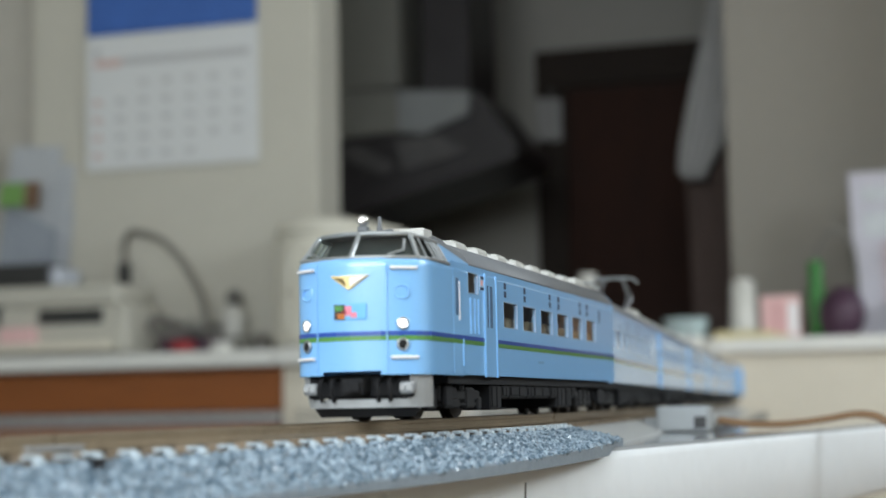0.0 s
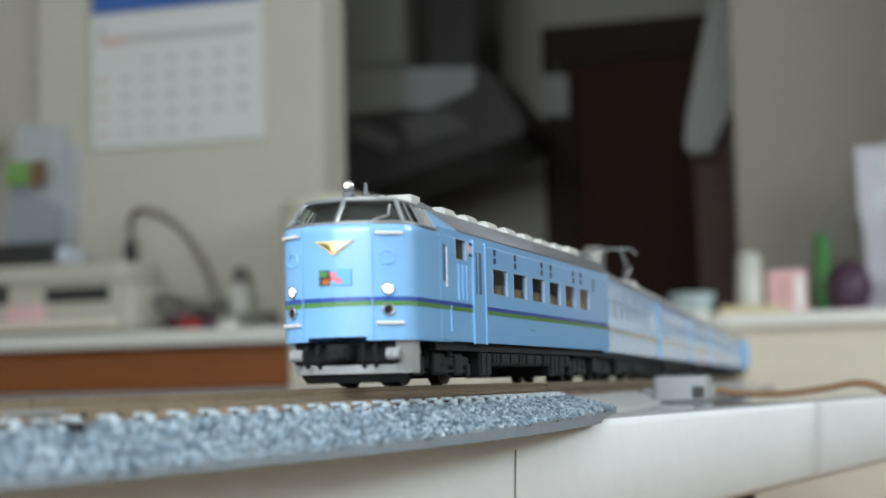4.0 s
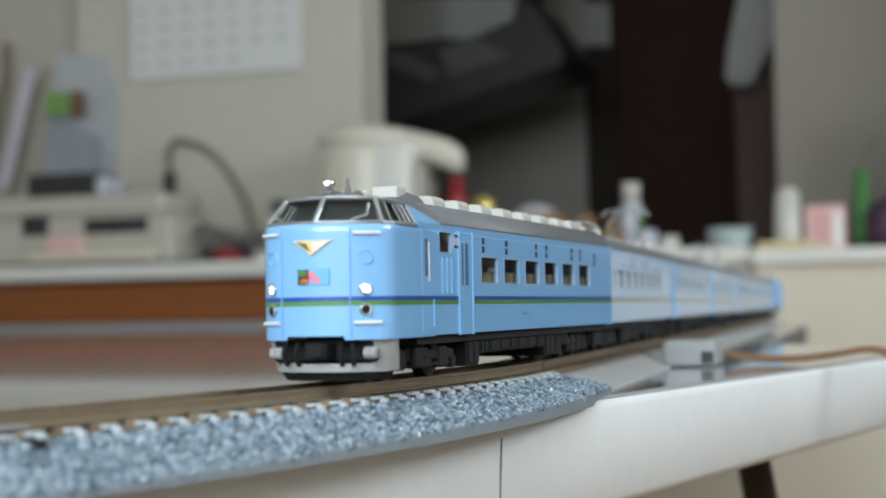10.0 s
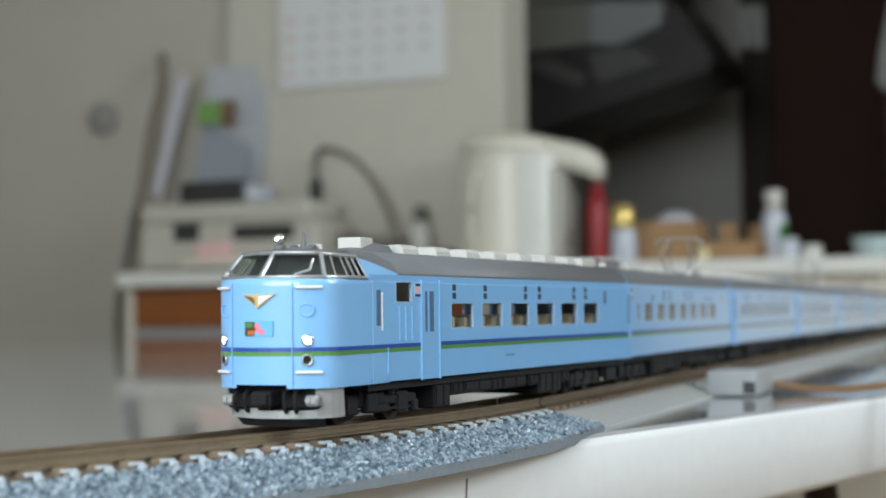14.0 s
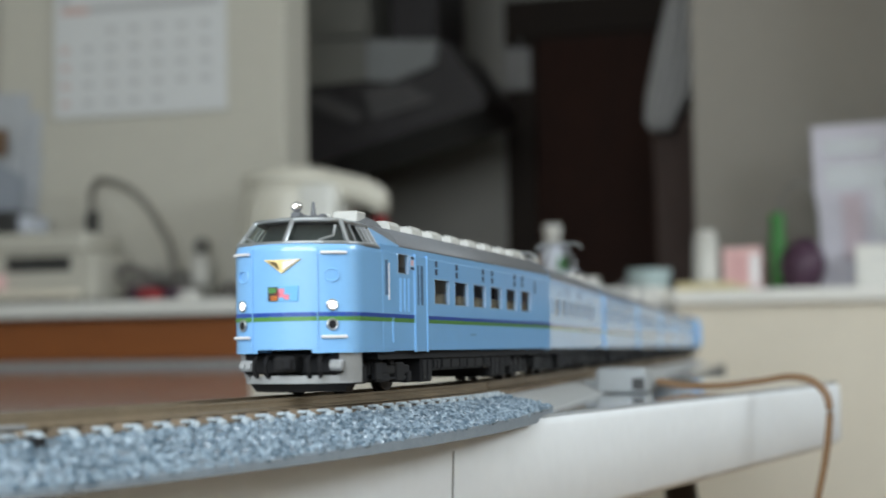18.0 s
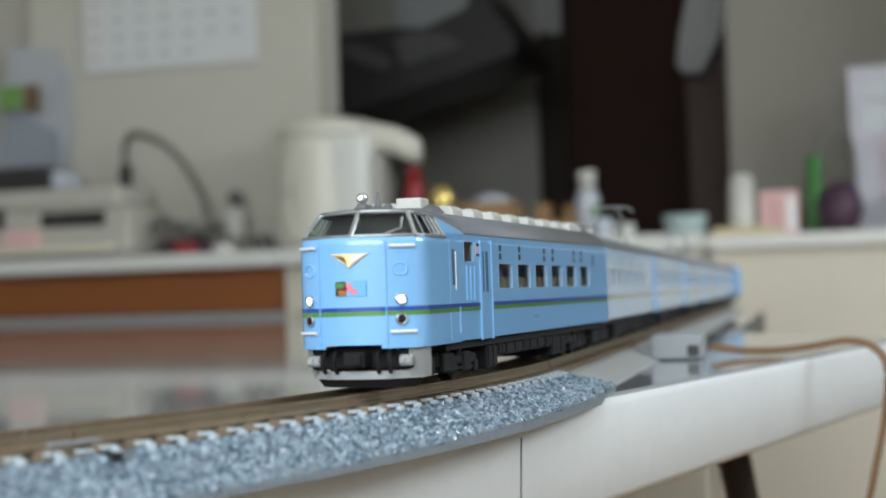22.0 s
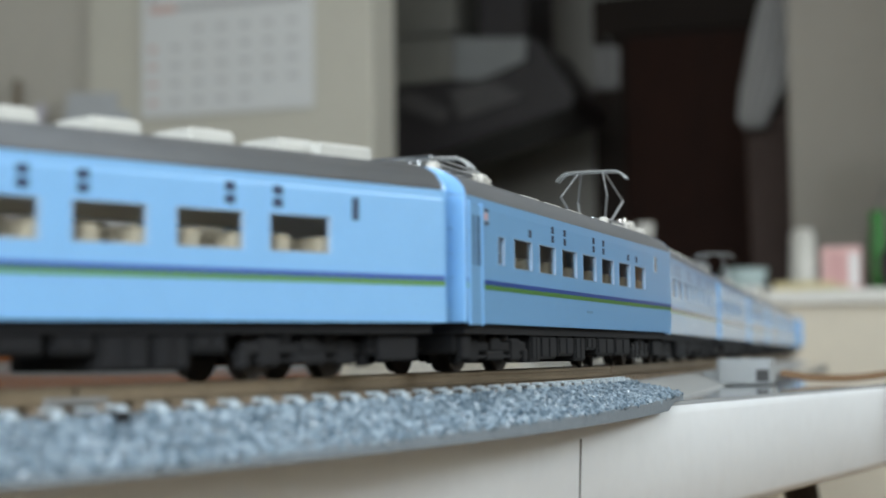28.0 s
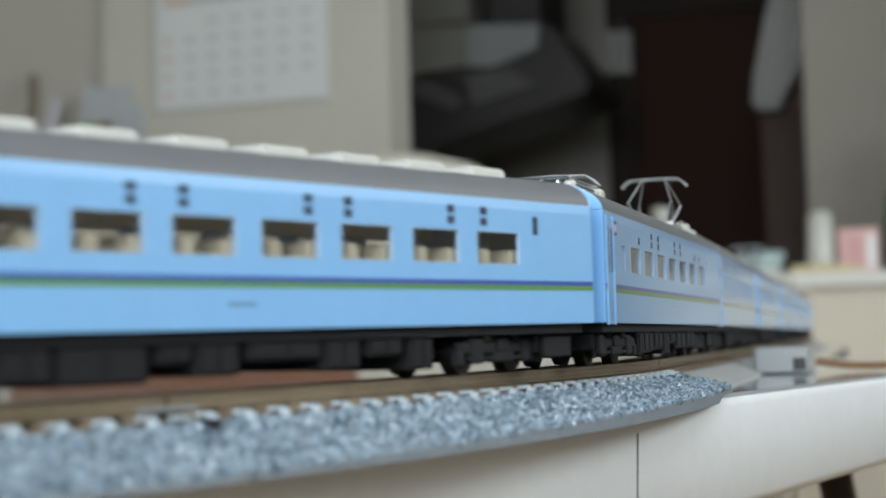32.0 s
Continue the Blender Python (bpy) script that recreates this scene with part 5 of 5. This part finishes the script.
    part("output_tray", box(-0.10, 0.19, -0.112, -0.0855, 0.010, 0.028, 0.003), "counter_front", p, "pale output tray")
    part("paper_pad", box(-0.06, 0.02, -0.110, -0.087, 0.0285, 0.062, 0.002), "pinkbox", p)
    for x in (-0.2, 0.2):
        part("foot", box(x - 0.015, x + 0.015, -0.06, 0.06, 0, 0.0058), "rubber", p)
    return p


printer()
bx = thing("router_box", "flat black box lying on the printer", "electronics", -1.728, 2.66, COUNTER + 0.151)
part("casing", box(-0.082, 0.082, -0.05, 0.05, 0, 0.050, 0.006, seg=2), "printer_dark", bx)
part("side_cap", box(0.083, 0.108, -0.045, 0.045, 0.002, 0.040, 0.006, seg=2), "bottle", bx, "pale silver end cap")


def file_stand():
    f = thing("letter_rack", "leaning stack of clear folders and papers with a green card", "papers", -1.764, 2.715, COUNTER + 0.151)
    for k, (dx, lean, mat, w, h) in enumerate(((-0.095, 4, "folder", 0.13, 0.33), (-0.03, 3, "folder", 0.15, 0.30), (0.015, 3, "folder", 0.12, 0.25))):
        o = part("folder", box(-w / 2, w / 2, 0.004 * k, 0.004 * k + 0.002, 0, h), mat, f)
        o.matrix_basis = pose(dx * 0.4 + 0.02, 0.012 + 0.004 * k, 0.0, -5, lean, 0)
    o = part("pocket", prism([(-0.075, 0), (0.07, 0), (0.07, 0.085), (-0.06, 0.15)], 0, 0.002), "slate", f, "grey folder corner")
    o.matrix_basis = pose(0.0, 0.006, 0.05, 85, 0, 0)
    o = part("card", box(-0.030, 0.030, -0.001, 0.001, 0, 0.052), "green_card", f, "bright green card")
    o.matrix_basis = pose(-0.028, -0.012, 0.188, -5, 0, 0)
    o = part("card", box(-0.018, 0.018, -0.001, 0.001, 0, 0.06), "brown", f, "brown card")
    o.matrix_basis = pose(0.022, -0.011, 0.180, -5, 0, 0)
    o = part("leaning_sheet", box(-0.014, 0.014, -0.001, 0.001, 0, 0.275), "lilac", f, "pale lilac sheet leaning outwards")
    o.matrix_basis = pose(-0.163, -0.020, 0.034, 0, 16, 0)


file_stand()


def hanging_cord():
    c = thing("power_cord", "brown and grey cords hanging down beside the counter", "cord")
    part("cord", tube(smooth_line([(-1.962, 2.766, 0.64), (-1.945, 2.735, 0.56), (-1.955, 2.71, 0.46), (-1.975, 2.70, 0.318), (-2.00, 2.70, 0.227), (-2.022, 2.70, 0.136), (-2.035, 2.69, 0.0), (-2.02, 2.69, -0.35), (-2.01, 2.69, -0.70)], 6), 0.010, 8), "cord_brown", c, smooth=True)
    part("cord", tube(smooth_line([(-1.990, 2.685, 0.27), (-2.005, 2.68, 0.15), (-2.00, 2.675, 0.06), (-1.985, 2.67, -0.05), (-1.99, 2.67, -0.3), (-1.98, 2.67, -0.70)], 6), 0.006, 8), "fitting", c, "grey second cord", smooth=True)


hanging_cord()


def arch_cable():
    c = thing("lamp_hose", "dark grey bent hose standing up behind the printer", "hose")
    part("hose", tube(smooth_line([(-1.532, 2.735, 0.325), (-1.532, 2.73, 0.362), (-1.515, 2.725, 0.388), (-1.485, 2.715, 0.390), (-1.435, 2.71, 0.372), (-1.388, 2.70, 0.335), (-1.350, 2.69, 0.285), (-1.318, 2.68, 0.225), (-1.305, 2.67, 0.128)], 7), 0.0075, 10), "hose_grey", c, smooth=True)
    part("plug", box(-1.543, -1.521, 2.722, 2.748, 0.275, 0.326, 0.005, seg=2), "printer_dark", c, "black plug")


arch_cable()


def lumps(name, label, category, spots, mat):
    t = thing(name, label, category)
    for x, y, z, r, s in spots:
        bm = bmesh.new()
        bmesh.ops.create_icosphere(bm, subdivisions=2, radius=r)
        for v in bm.verts:
            v.co = Vector((v.co.x, v.co.y, v.co.z * s)) * (1 + 0.18 * noise.noise(v.co * 45))
            v.co += Vector((x, y, z + r * s * 0.82))
        part("fold", bm, mat, t, smooth=True)
    return t


lumps("pencil_case", "dark red and black fabric pouch on the counter", "pouch", [(-1.345, 2.62, COUNTER, 0.045, 0.45), (-1.28, 2.62, COUNTER, 0.04, 0.42)], "purple")
lumps("red_pouch", "small dark red pouch lying on the counter", "pouch", [(-1.315, 2.58, COUNTER, 0.03, 0.5)], "red")
cup("white_dish", "small white dish on the counter", -1.225, 2.565, COUNTER, 0.022, 0.018, "cup")
bottle("glue_bottle", "small pale bottle with a dark round cap", -1.258, 2.70, COUNTER, [(0.020, 0), (0.024, 0.003), (0.024, 0.085), (0.014, 0.100)], "cup", [(0.010, 0.1002), (0.017, 0.108), (0.017, 0.124), (0.011, 0.133), (0.0, 0.135)], "cable", "dark round cap")
def cable_tangle():
    """Coils of cable heaped between the printer and the kettle."""
    rng = random.Random(11)
    t = thing("cable_tangle", "heap of dark and grey coiled cables on the counter", "cables")
    for k in range(9):
        cx, cy, r = rng.uniform(-1.41, -1.19), rng.uniform(2.66, 2.72), rng.uniform(0.022, 0.042)
        lift, tilt, turn = rng.uniform(0.0, 0.035), rng.uniform(0.1, 0.8), rng.uniform(0, 6.28)
        pts = []
        for n in range(26):
            a = n * 0.62
            x, y = r * (1 + 0.12 * math.sin(3 * a)) * math.cos(a), 0.7 * r * math.sin(a)
            z = COUNTER + 0.004 + lift + tilt * (r + x * math.cos(turn) + y * math.sin(turn)) * 0.9 + 0.0006 * n
            pts.append((cx + x, cy + y * 0.8, z))
        part("coil", tube(smooth_line(pts, 2), rng.uniform(0.0024, 0.004), 7), rng.choice(("clutter", "cable", "kettle_grey")), t, smooth=True)


cable_tangle()
lumps("grey_pouch", "crumpled grey-brown fabric pouch behind the cables", "pouch", [(-1.395, 2.715, COUNTER, 0.036, 0.9), (-1.335, 2.72, COUNTER, 0.034, 1.0), (-1.205, 2.725, COUNTER, 0.026, 0.9)], "clutter")
so = thing("wall_switch", "round grey wall fitting", "wall fitting", -2.135, 2.774, 0.50)
o = part("cover", lathe([(0.040, 0), (0.040, 0.008), (0.034, 0.012), (0.0, 0.012)], 30), "fitting", so, smooth=True)
o.matrix_basis = pose(0, 0, 0, 90, 0, 0)


# ---------------------------------------------------------------- calendar
def calendar():
    c = thing("wall_calendar", "white wall calendar with a blue picture above the month", "calendar", -1.428, 2.756, 0.535)
    part("sheet", box(-0.206, 0.206, -0.004, 0.0, 0.0, 0.300), "paper", c)
    part("picture", box(-0.204, 0.204, -0.0056, -0.0042, 0.302, 0.62), "paper_blue", c, "blue picture panel")
    part("heading_bar", box(-0.118, 0.186, -0.0052, -0.0042, 0.232, 0.247), "ink", c, "grey heading bar")
    part("heading_bar", box(-0.186, -0.120, -0.0052, -0.0042, 0.230, 0.246), "ink_red", c, "pale red heading bar")
    part("month_bar", box(-0.186, -0.172, -0.0052, -0.0042, 0.252, 0.272), "ink", c)
    for r in range(5):
        for k in range(7):
            if (r == 0 and k < 2) or (r == 4 and k > 4):
                continue
            x, z = -0.178 + k * 0.056, 0.190 - r * 0.0395
            part("date_bar", box(x - 0.010, x + 0.010, -0.0052, -0.0042, z - 0.005, z + 0.005), "ink_red" if k == 0 else "ink", c)
    part("binding", box(-0.206, 0.206, -0.007, 0.0, 0.6205, 0.645, 0.002), "silver", c, "metal binding strip")


calendar()

# ---------------------------------------------------------------- things on the ledge
cp = cup("white_tumbler", "white plastic tumbler on the ledge", -0.217, 2.80, LEDGE, 0.027, 0.112, "cup", 0.024)
part("lid", lathe([(0.0, 0.126), (0.017, 0.124), (0.024, 0.1125), (0.0, 0.1123)][::-1], 24), "cup", cp, smooth=True)
pb = carton("pink_carton", "small pink and white carton on the ledge", -0.182, -0.108, 2.785, 2.84, LEDGE, 0.088, "pinkbox")
part("print", box(-0.022, 0.010, -0.0282, -0.0276, 0.012, 0.075), "pale_pink", pb, "rose coloured print")
part("print", box(0.016, 0.034, -0.0282, -0.0276, 0.012, 0.075), "plate", pb)
ys = thing("yellow_cloth", "folded pale yellow cloth along the counter edge", "cloth", -0.225, 2.655, LEDGE)
part("fold", box(-0.030, 0.105, -0.035, 0.045, 0, 0.008, 0.003, seg=2), "yellow", ys)
part("fold", box(-0.028, 0.080, -0.033, 0.040, 0.0082, 0.015, 0.003, seg=2), "yellow", ys)
gb = thing("green_brush", "green handled brush standing with a black loop", "brush", -0.076, 2.80, LEDGE)
part("handle", lathe([(0.010, 0.0), (0.013, 0.03), (0.016, 0.085), (0.013, 0.13), (0.016, 0.150), (0.0, 0.156)], 18), "plastic_green", gb, smooth=True)
part("loop", tube(smooth_line([(0.002, 0, 0.150), (0.010, 0, 0.185), (0.035, 0, 0.212), (0.062, 0.01, 0.200), (0.075, 0.01, 0.165), (0.078, 0.01, 0.08)], 6), 0.0035, 8), "cable", gb, "black wire loop", smooth=True)
lumps("purple_pouch", "dark purple fabric ball on the ledge", "pouch", [(-0.030, 2.80, LEDGE, 0.046, 1.25)], "purple")
lf = thing("leaflet", "pale lilac printed sheet standing against the wall", "paper", 0.082, 2.83, LEDGE)
o = part("sheet", box(-0.082, 0.082, -0.001, 0.001, 0, 0.33), "lilac", lf)
o.matrix_basis = pose(0, 0, 0, -4, -1.5, 0)
for k, (a, b, c, d, mat) in enumerate(((-0.06, 0.05, 0.27, 0.30, "folder"), (-0.06, 0.06, 0.20, 0.25, "folder"), (-0.03, 0.01, 0.06, 0.19, "lilac_pink"), (0.03, 0.07, 0.10, 0.20, "folder"))):
    o2 = part("print", box(a, b, -0.0022, -0.0012, c, d), mat, lf, "unreadable printed block")
    o2.matrix_basis = pose(0, 0, 0, -4, -1.5, 0)
carton("white_carton", "low white box on the ledge", 0.072, 0.158, 2.76, 2.815, LEDGE, 0.084, "cup")
cn = cup("white_canister", "round white canister holding a dried bouquet", 0.212, 2.80, LEDGE, 0.043, 0.118, "cup")
part("rim", lathe([(0.0432, 0.108), (0.0445, 0.110), (0.0445, 0.117), (0.0432, 0.118)], 26), "cup", cn, "thick rolled rim", smooth=True)
dp = lumps("dried_bouquet", "dark brown dried bouquet lying over a white canister", "bouquet", [(0.205, 2.81, LEDGE + 0.116, 0.042, 0.75), (0.240, 2.81, LEDGE + 0.124, 0.038, 1.0), (0.178, 2.80, LEDGE + 0.130, 0.028, 0.8), (0.225, 2.80, LEDGE + 0.165, 0.030, 0.9), (0.255, 2.815, LEDGE + 0.175, 0.022, 1.0)], "bouquet")
part("stem", tube(smooth_line([(0.20, 2.78, LEDGE + 0.155), (0.168, 2.77, LEDGE + 0.168), (0.142, 2.77, LEDGE + 0.205)], 4), 0.009, 8), "printer_dark", dp, "black stalk", smooth=True)
part("stem", tube(smooth_line([(0.20, 2.81, LEDGE + 0.19), (0.195, 2.80, LEDGE + 0.225), (0.20, 2.80, LEDGE + 0.255)], 4), 0.006, 8), "bouquet", dp, smooth=True)
part("stem", tube(smooth_line([(0.235, 2.81, LEDGE + 0.19), (0.245, 2.80, LEDGE + 0.235), (0.262, 2.80, LEDGE + 0.27)], 4), 0.005, 8), "bouquet", dp, smooth=True)

# ---------------------------------------------------------------- kitchen behind the opening
def upright(outline, y0, y1):
    """A solid over an outline in x and z, from y0 to y1."""
    return loft([[(x, y, z) for x, z in outline] for y in (y0, y1)], close=True)


def hood():
    h = thing("range_hood", "grey metal range hood on the kitchen side wall", "range hood")
    part("casing", upright([(-1.518, 0.715), (-1.19, 0.728), (-1.19, 0.838), (-1.518, 0.855)], 3.60, 3.975), "hood_olive", h, "olive grey metal casing")
    part("casing", upright([(-1.189, 0.728), (-1.12, 0.718), (-1.063, 0.738), (-0.997, 0.762), (-0.992, 0.822), (-1.189, 0.836)], 3.595, 3.975), "hood", h, "pale grey metal casing")
    part("canopy", upright([(-1.518, 0.470), (-1.326, 0.518), (-0.880, 0.636), (-0.868, 0.660), (-0.877, 0.684), (-0.972, 0.820), (-0.989, 0.820), (-0.993, 0.758), (-1.061, 0.733), (-1.122, 0.713), (-1.19, 0.722), (-1.518, 0.709)], 3.605, 3.97), "canopy", h, "dark sloping canopy")
    part("filter", upright([(-1.20, 0.700), (-1.08, 0.712), (-1.00, 0.664), (-1.175, 0.620)], 3.590, 3.604), "hood_dark", h, "slate grey filter panel")
    part("filter", upright([(-1.40, 0.690), (-1.30, 0.700), (-1.20, 0.640), (-1.23, 0.612)], 3.592, 3.604), "hood_dark", h, "slate grey filter panel")
    part("duct", box(-1.139, -1.007, 3.66, 3.92, 0.8385, 1.715, 0.004), "canopy", h, "dark boxed duct")
    part("upper_cabinet", box(-1.518, -1.20, 3.64, 3.975, 0.8565, 1.715, 0.004), "hood_olive", h, "dim olive grey boxing")


hood()


def kitchen_door():
    d = thing("door_1", "dark reddish brown door in a dark frame", "door", kind="structure")
    for a, b, c, e in ((-1.05, -0.955, FLOOR, 1.010), (-0.475, -0.40, FLOOR, 1.010), (-1.05, -0.40, 1.011, 1.130)):
        part("door_frame", box(a, b, 4.57, 4.615, c, e, 0.003), "door_frame", d)
    leaf = part("door_leaf", box(-0.953, -0.477, 4.585, 4.612, FLOOR, 1.0, 0.002), "door", d, "dark reddish brown leaf")
    part("lintel_panel", box(-0.953, -0.477, 4.592, 4.612, 1.001, 1.010), "door_frame", d)
    for z0, z1 in ((-0.6, 0.05), (0.12, 0.92)):
        part("door_panel", box(-0.88, -0.55, 4.579, 4.584, z0, z1, 0.002), "door", leaf)


kitchen_door()
tw = thing("kitchen_towel", "small pale towel hanging at the door frame", "towel", -0.995, 4.54, 0.835)
part("fold", loft([[(x, 0.02 * math.sin(9 * x * 6 + z * 5), z) for x in [k * 0.009 - 0.04 for k in range(8)]] + [(0.03, 0.02, z), (-0.04, 0.022, z)] for z in (0.0, 0.05, 0.10, 0.135)], close=True), "cloth", tw)
part("hook", tube([(0, 0.03, 0.13), (0, 0.0, 0.165)], 0.004, 8), "hood", tw)


def curtain(name, label, mat, x0, x1, y, rows, blue=False):
    """A hanging gathered cloth: rows of (height, left, right)."""
    c = thing(name, label, "cloth")
    n = 28
    front, back = [], []
    for z, a, b in rows:
        xs = [a + (b - a) * k / (n - 1) for k in range(n)]
        ys = [y + 0.012 * math.sin(k * 1.15 + z * 3.0) for k in range(n)]
        front.append([(p, q, z) for p, q in zip(xs, ys)] + [(p, q + 0.01, z) for p, q in zip(xs[::-1], ys[::-1])])
    part("drape", loft(front, close=True), mat, c, smooth=True)
    return c


ct = curtain("hanging_cloth", "pale grey cloth hanging from a rail at the kitchen opening", "cloth", 0, 0, 3.42, [(1.50, -0.30, -0.27), (1.05, -0.325, -0.275), (0.90, -0.355, -0.275), (0.75, -0.395, -0.280), (0.62, -0.425, -0.315), (0.555, -0.432, -0.355), (0.53, -0.415, -0.365)])
part("border", box(-0.302, -0.290, 3.395, 3.405, 0.60, 0.80), "paper_blue", ct, "blue edge band")
ap = curtain("brown_apron", "dark brown cloth hanging below the pale one", "cloth_brown", 0, 0, 3.50, [(0.95, -0.36, -0.285), (0.56, -0.425, -0.290), (0.40, -0.420, -0.290), (0.10, -0.415, -0.285), (-0.2, -0.41, -0.285)])
part("waistband", box(-0.427, -0.289, 3.487, 3.512, 0.545, 0.566, 0.002), "cloth_brown", ap)
rail = thing("curtain_rail", "dark rail across the kitchen opening", "rail")
part("rod", tube([(-1.12, 3.46, 1.51), (-0.2, 3.46, 1.51)], 0.008, 10), "door_frame", rail, smooth=True)
for x in (-1.05, -0.275):
    part("bracket", box(x - 0.01, x + 0.01, 3.45, 3.47, 1.515, 1.72), "door_frame", rail)
wf = thing("wooden_panel", "light wooden panel hung in the dark recess", "panel", 0.487, 3.27, 0.12)
part("board", box(0.012, 0.20, 0.006, 0.028, 0.012, 0.36, 0.002), "cardboard", wf)
for a, b, c, d in ((0, 0.012, 0, 0.372), (0.2002, 0.212, 0, 0.372), (0.0122, 0.20, 0, 0.0118), (0.0122, 0.20, 0.3602, 0.372)):
    part("frame", box(a, b, 0, 0.029, c, d, 0.002), "cardboard", wf, "plain wooden edge strip")


# ---------------------------------------------------------------- what moves
def motions():
    """The train stands, then draws out along the track."""
    times = [(0.0, 0.0), (24.0, 0.0), (24.2, 0.002), (24.5, 0.016), (25.0, 0.036), (25.5, 0.060), (26.0, 0.089), (26.5, 0.127), (27.0, 0.1745), (27.5, 0.220), (28.0, 0.2645), (28.5, 0.311), (29.0, 0.359), (29.5, 0.417), (30.0, 0.481), (30.5, 0.542), (31.0, 0.604), (31.5, 0.665), (32.0, 0.729)]
    states = [(t, train_at(s)) for t, s in times]
    for k, (car, bogies) in enumerate(TRAIN):
        walk(car, [(t, st[k][0]) for t, st in states])
        pivots = (0.043, 0.220) if k == 0 else (0.038, 0.215)
        for i, b in enumerate(sorted(bogies, key=lambda o: o.matrix_basis.translation.y)):
            walk(b, [(t, pose(0, pivots[i], 0, 0, 0, math.degrees(st[k][1 + i]))) for t, st in states])


motions()
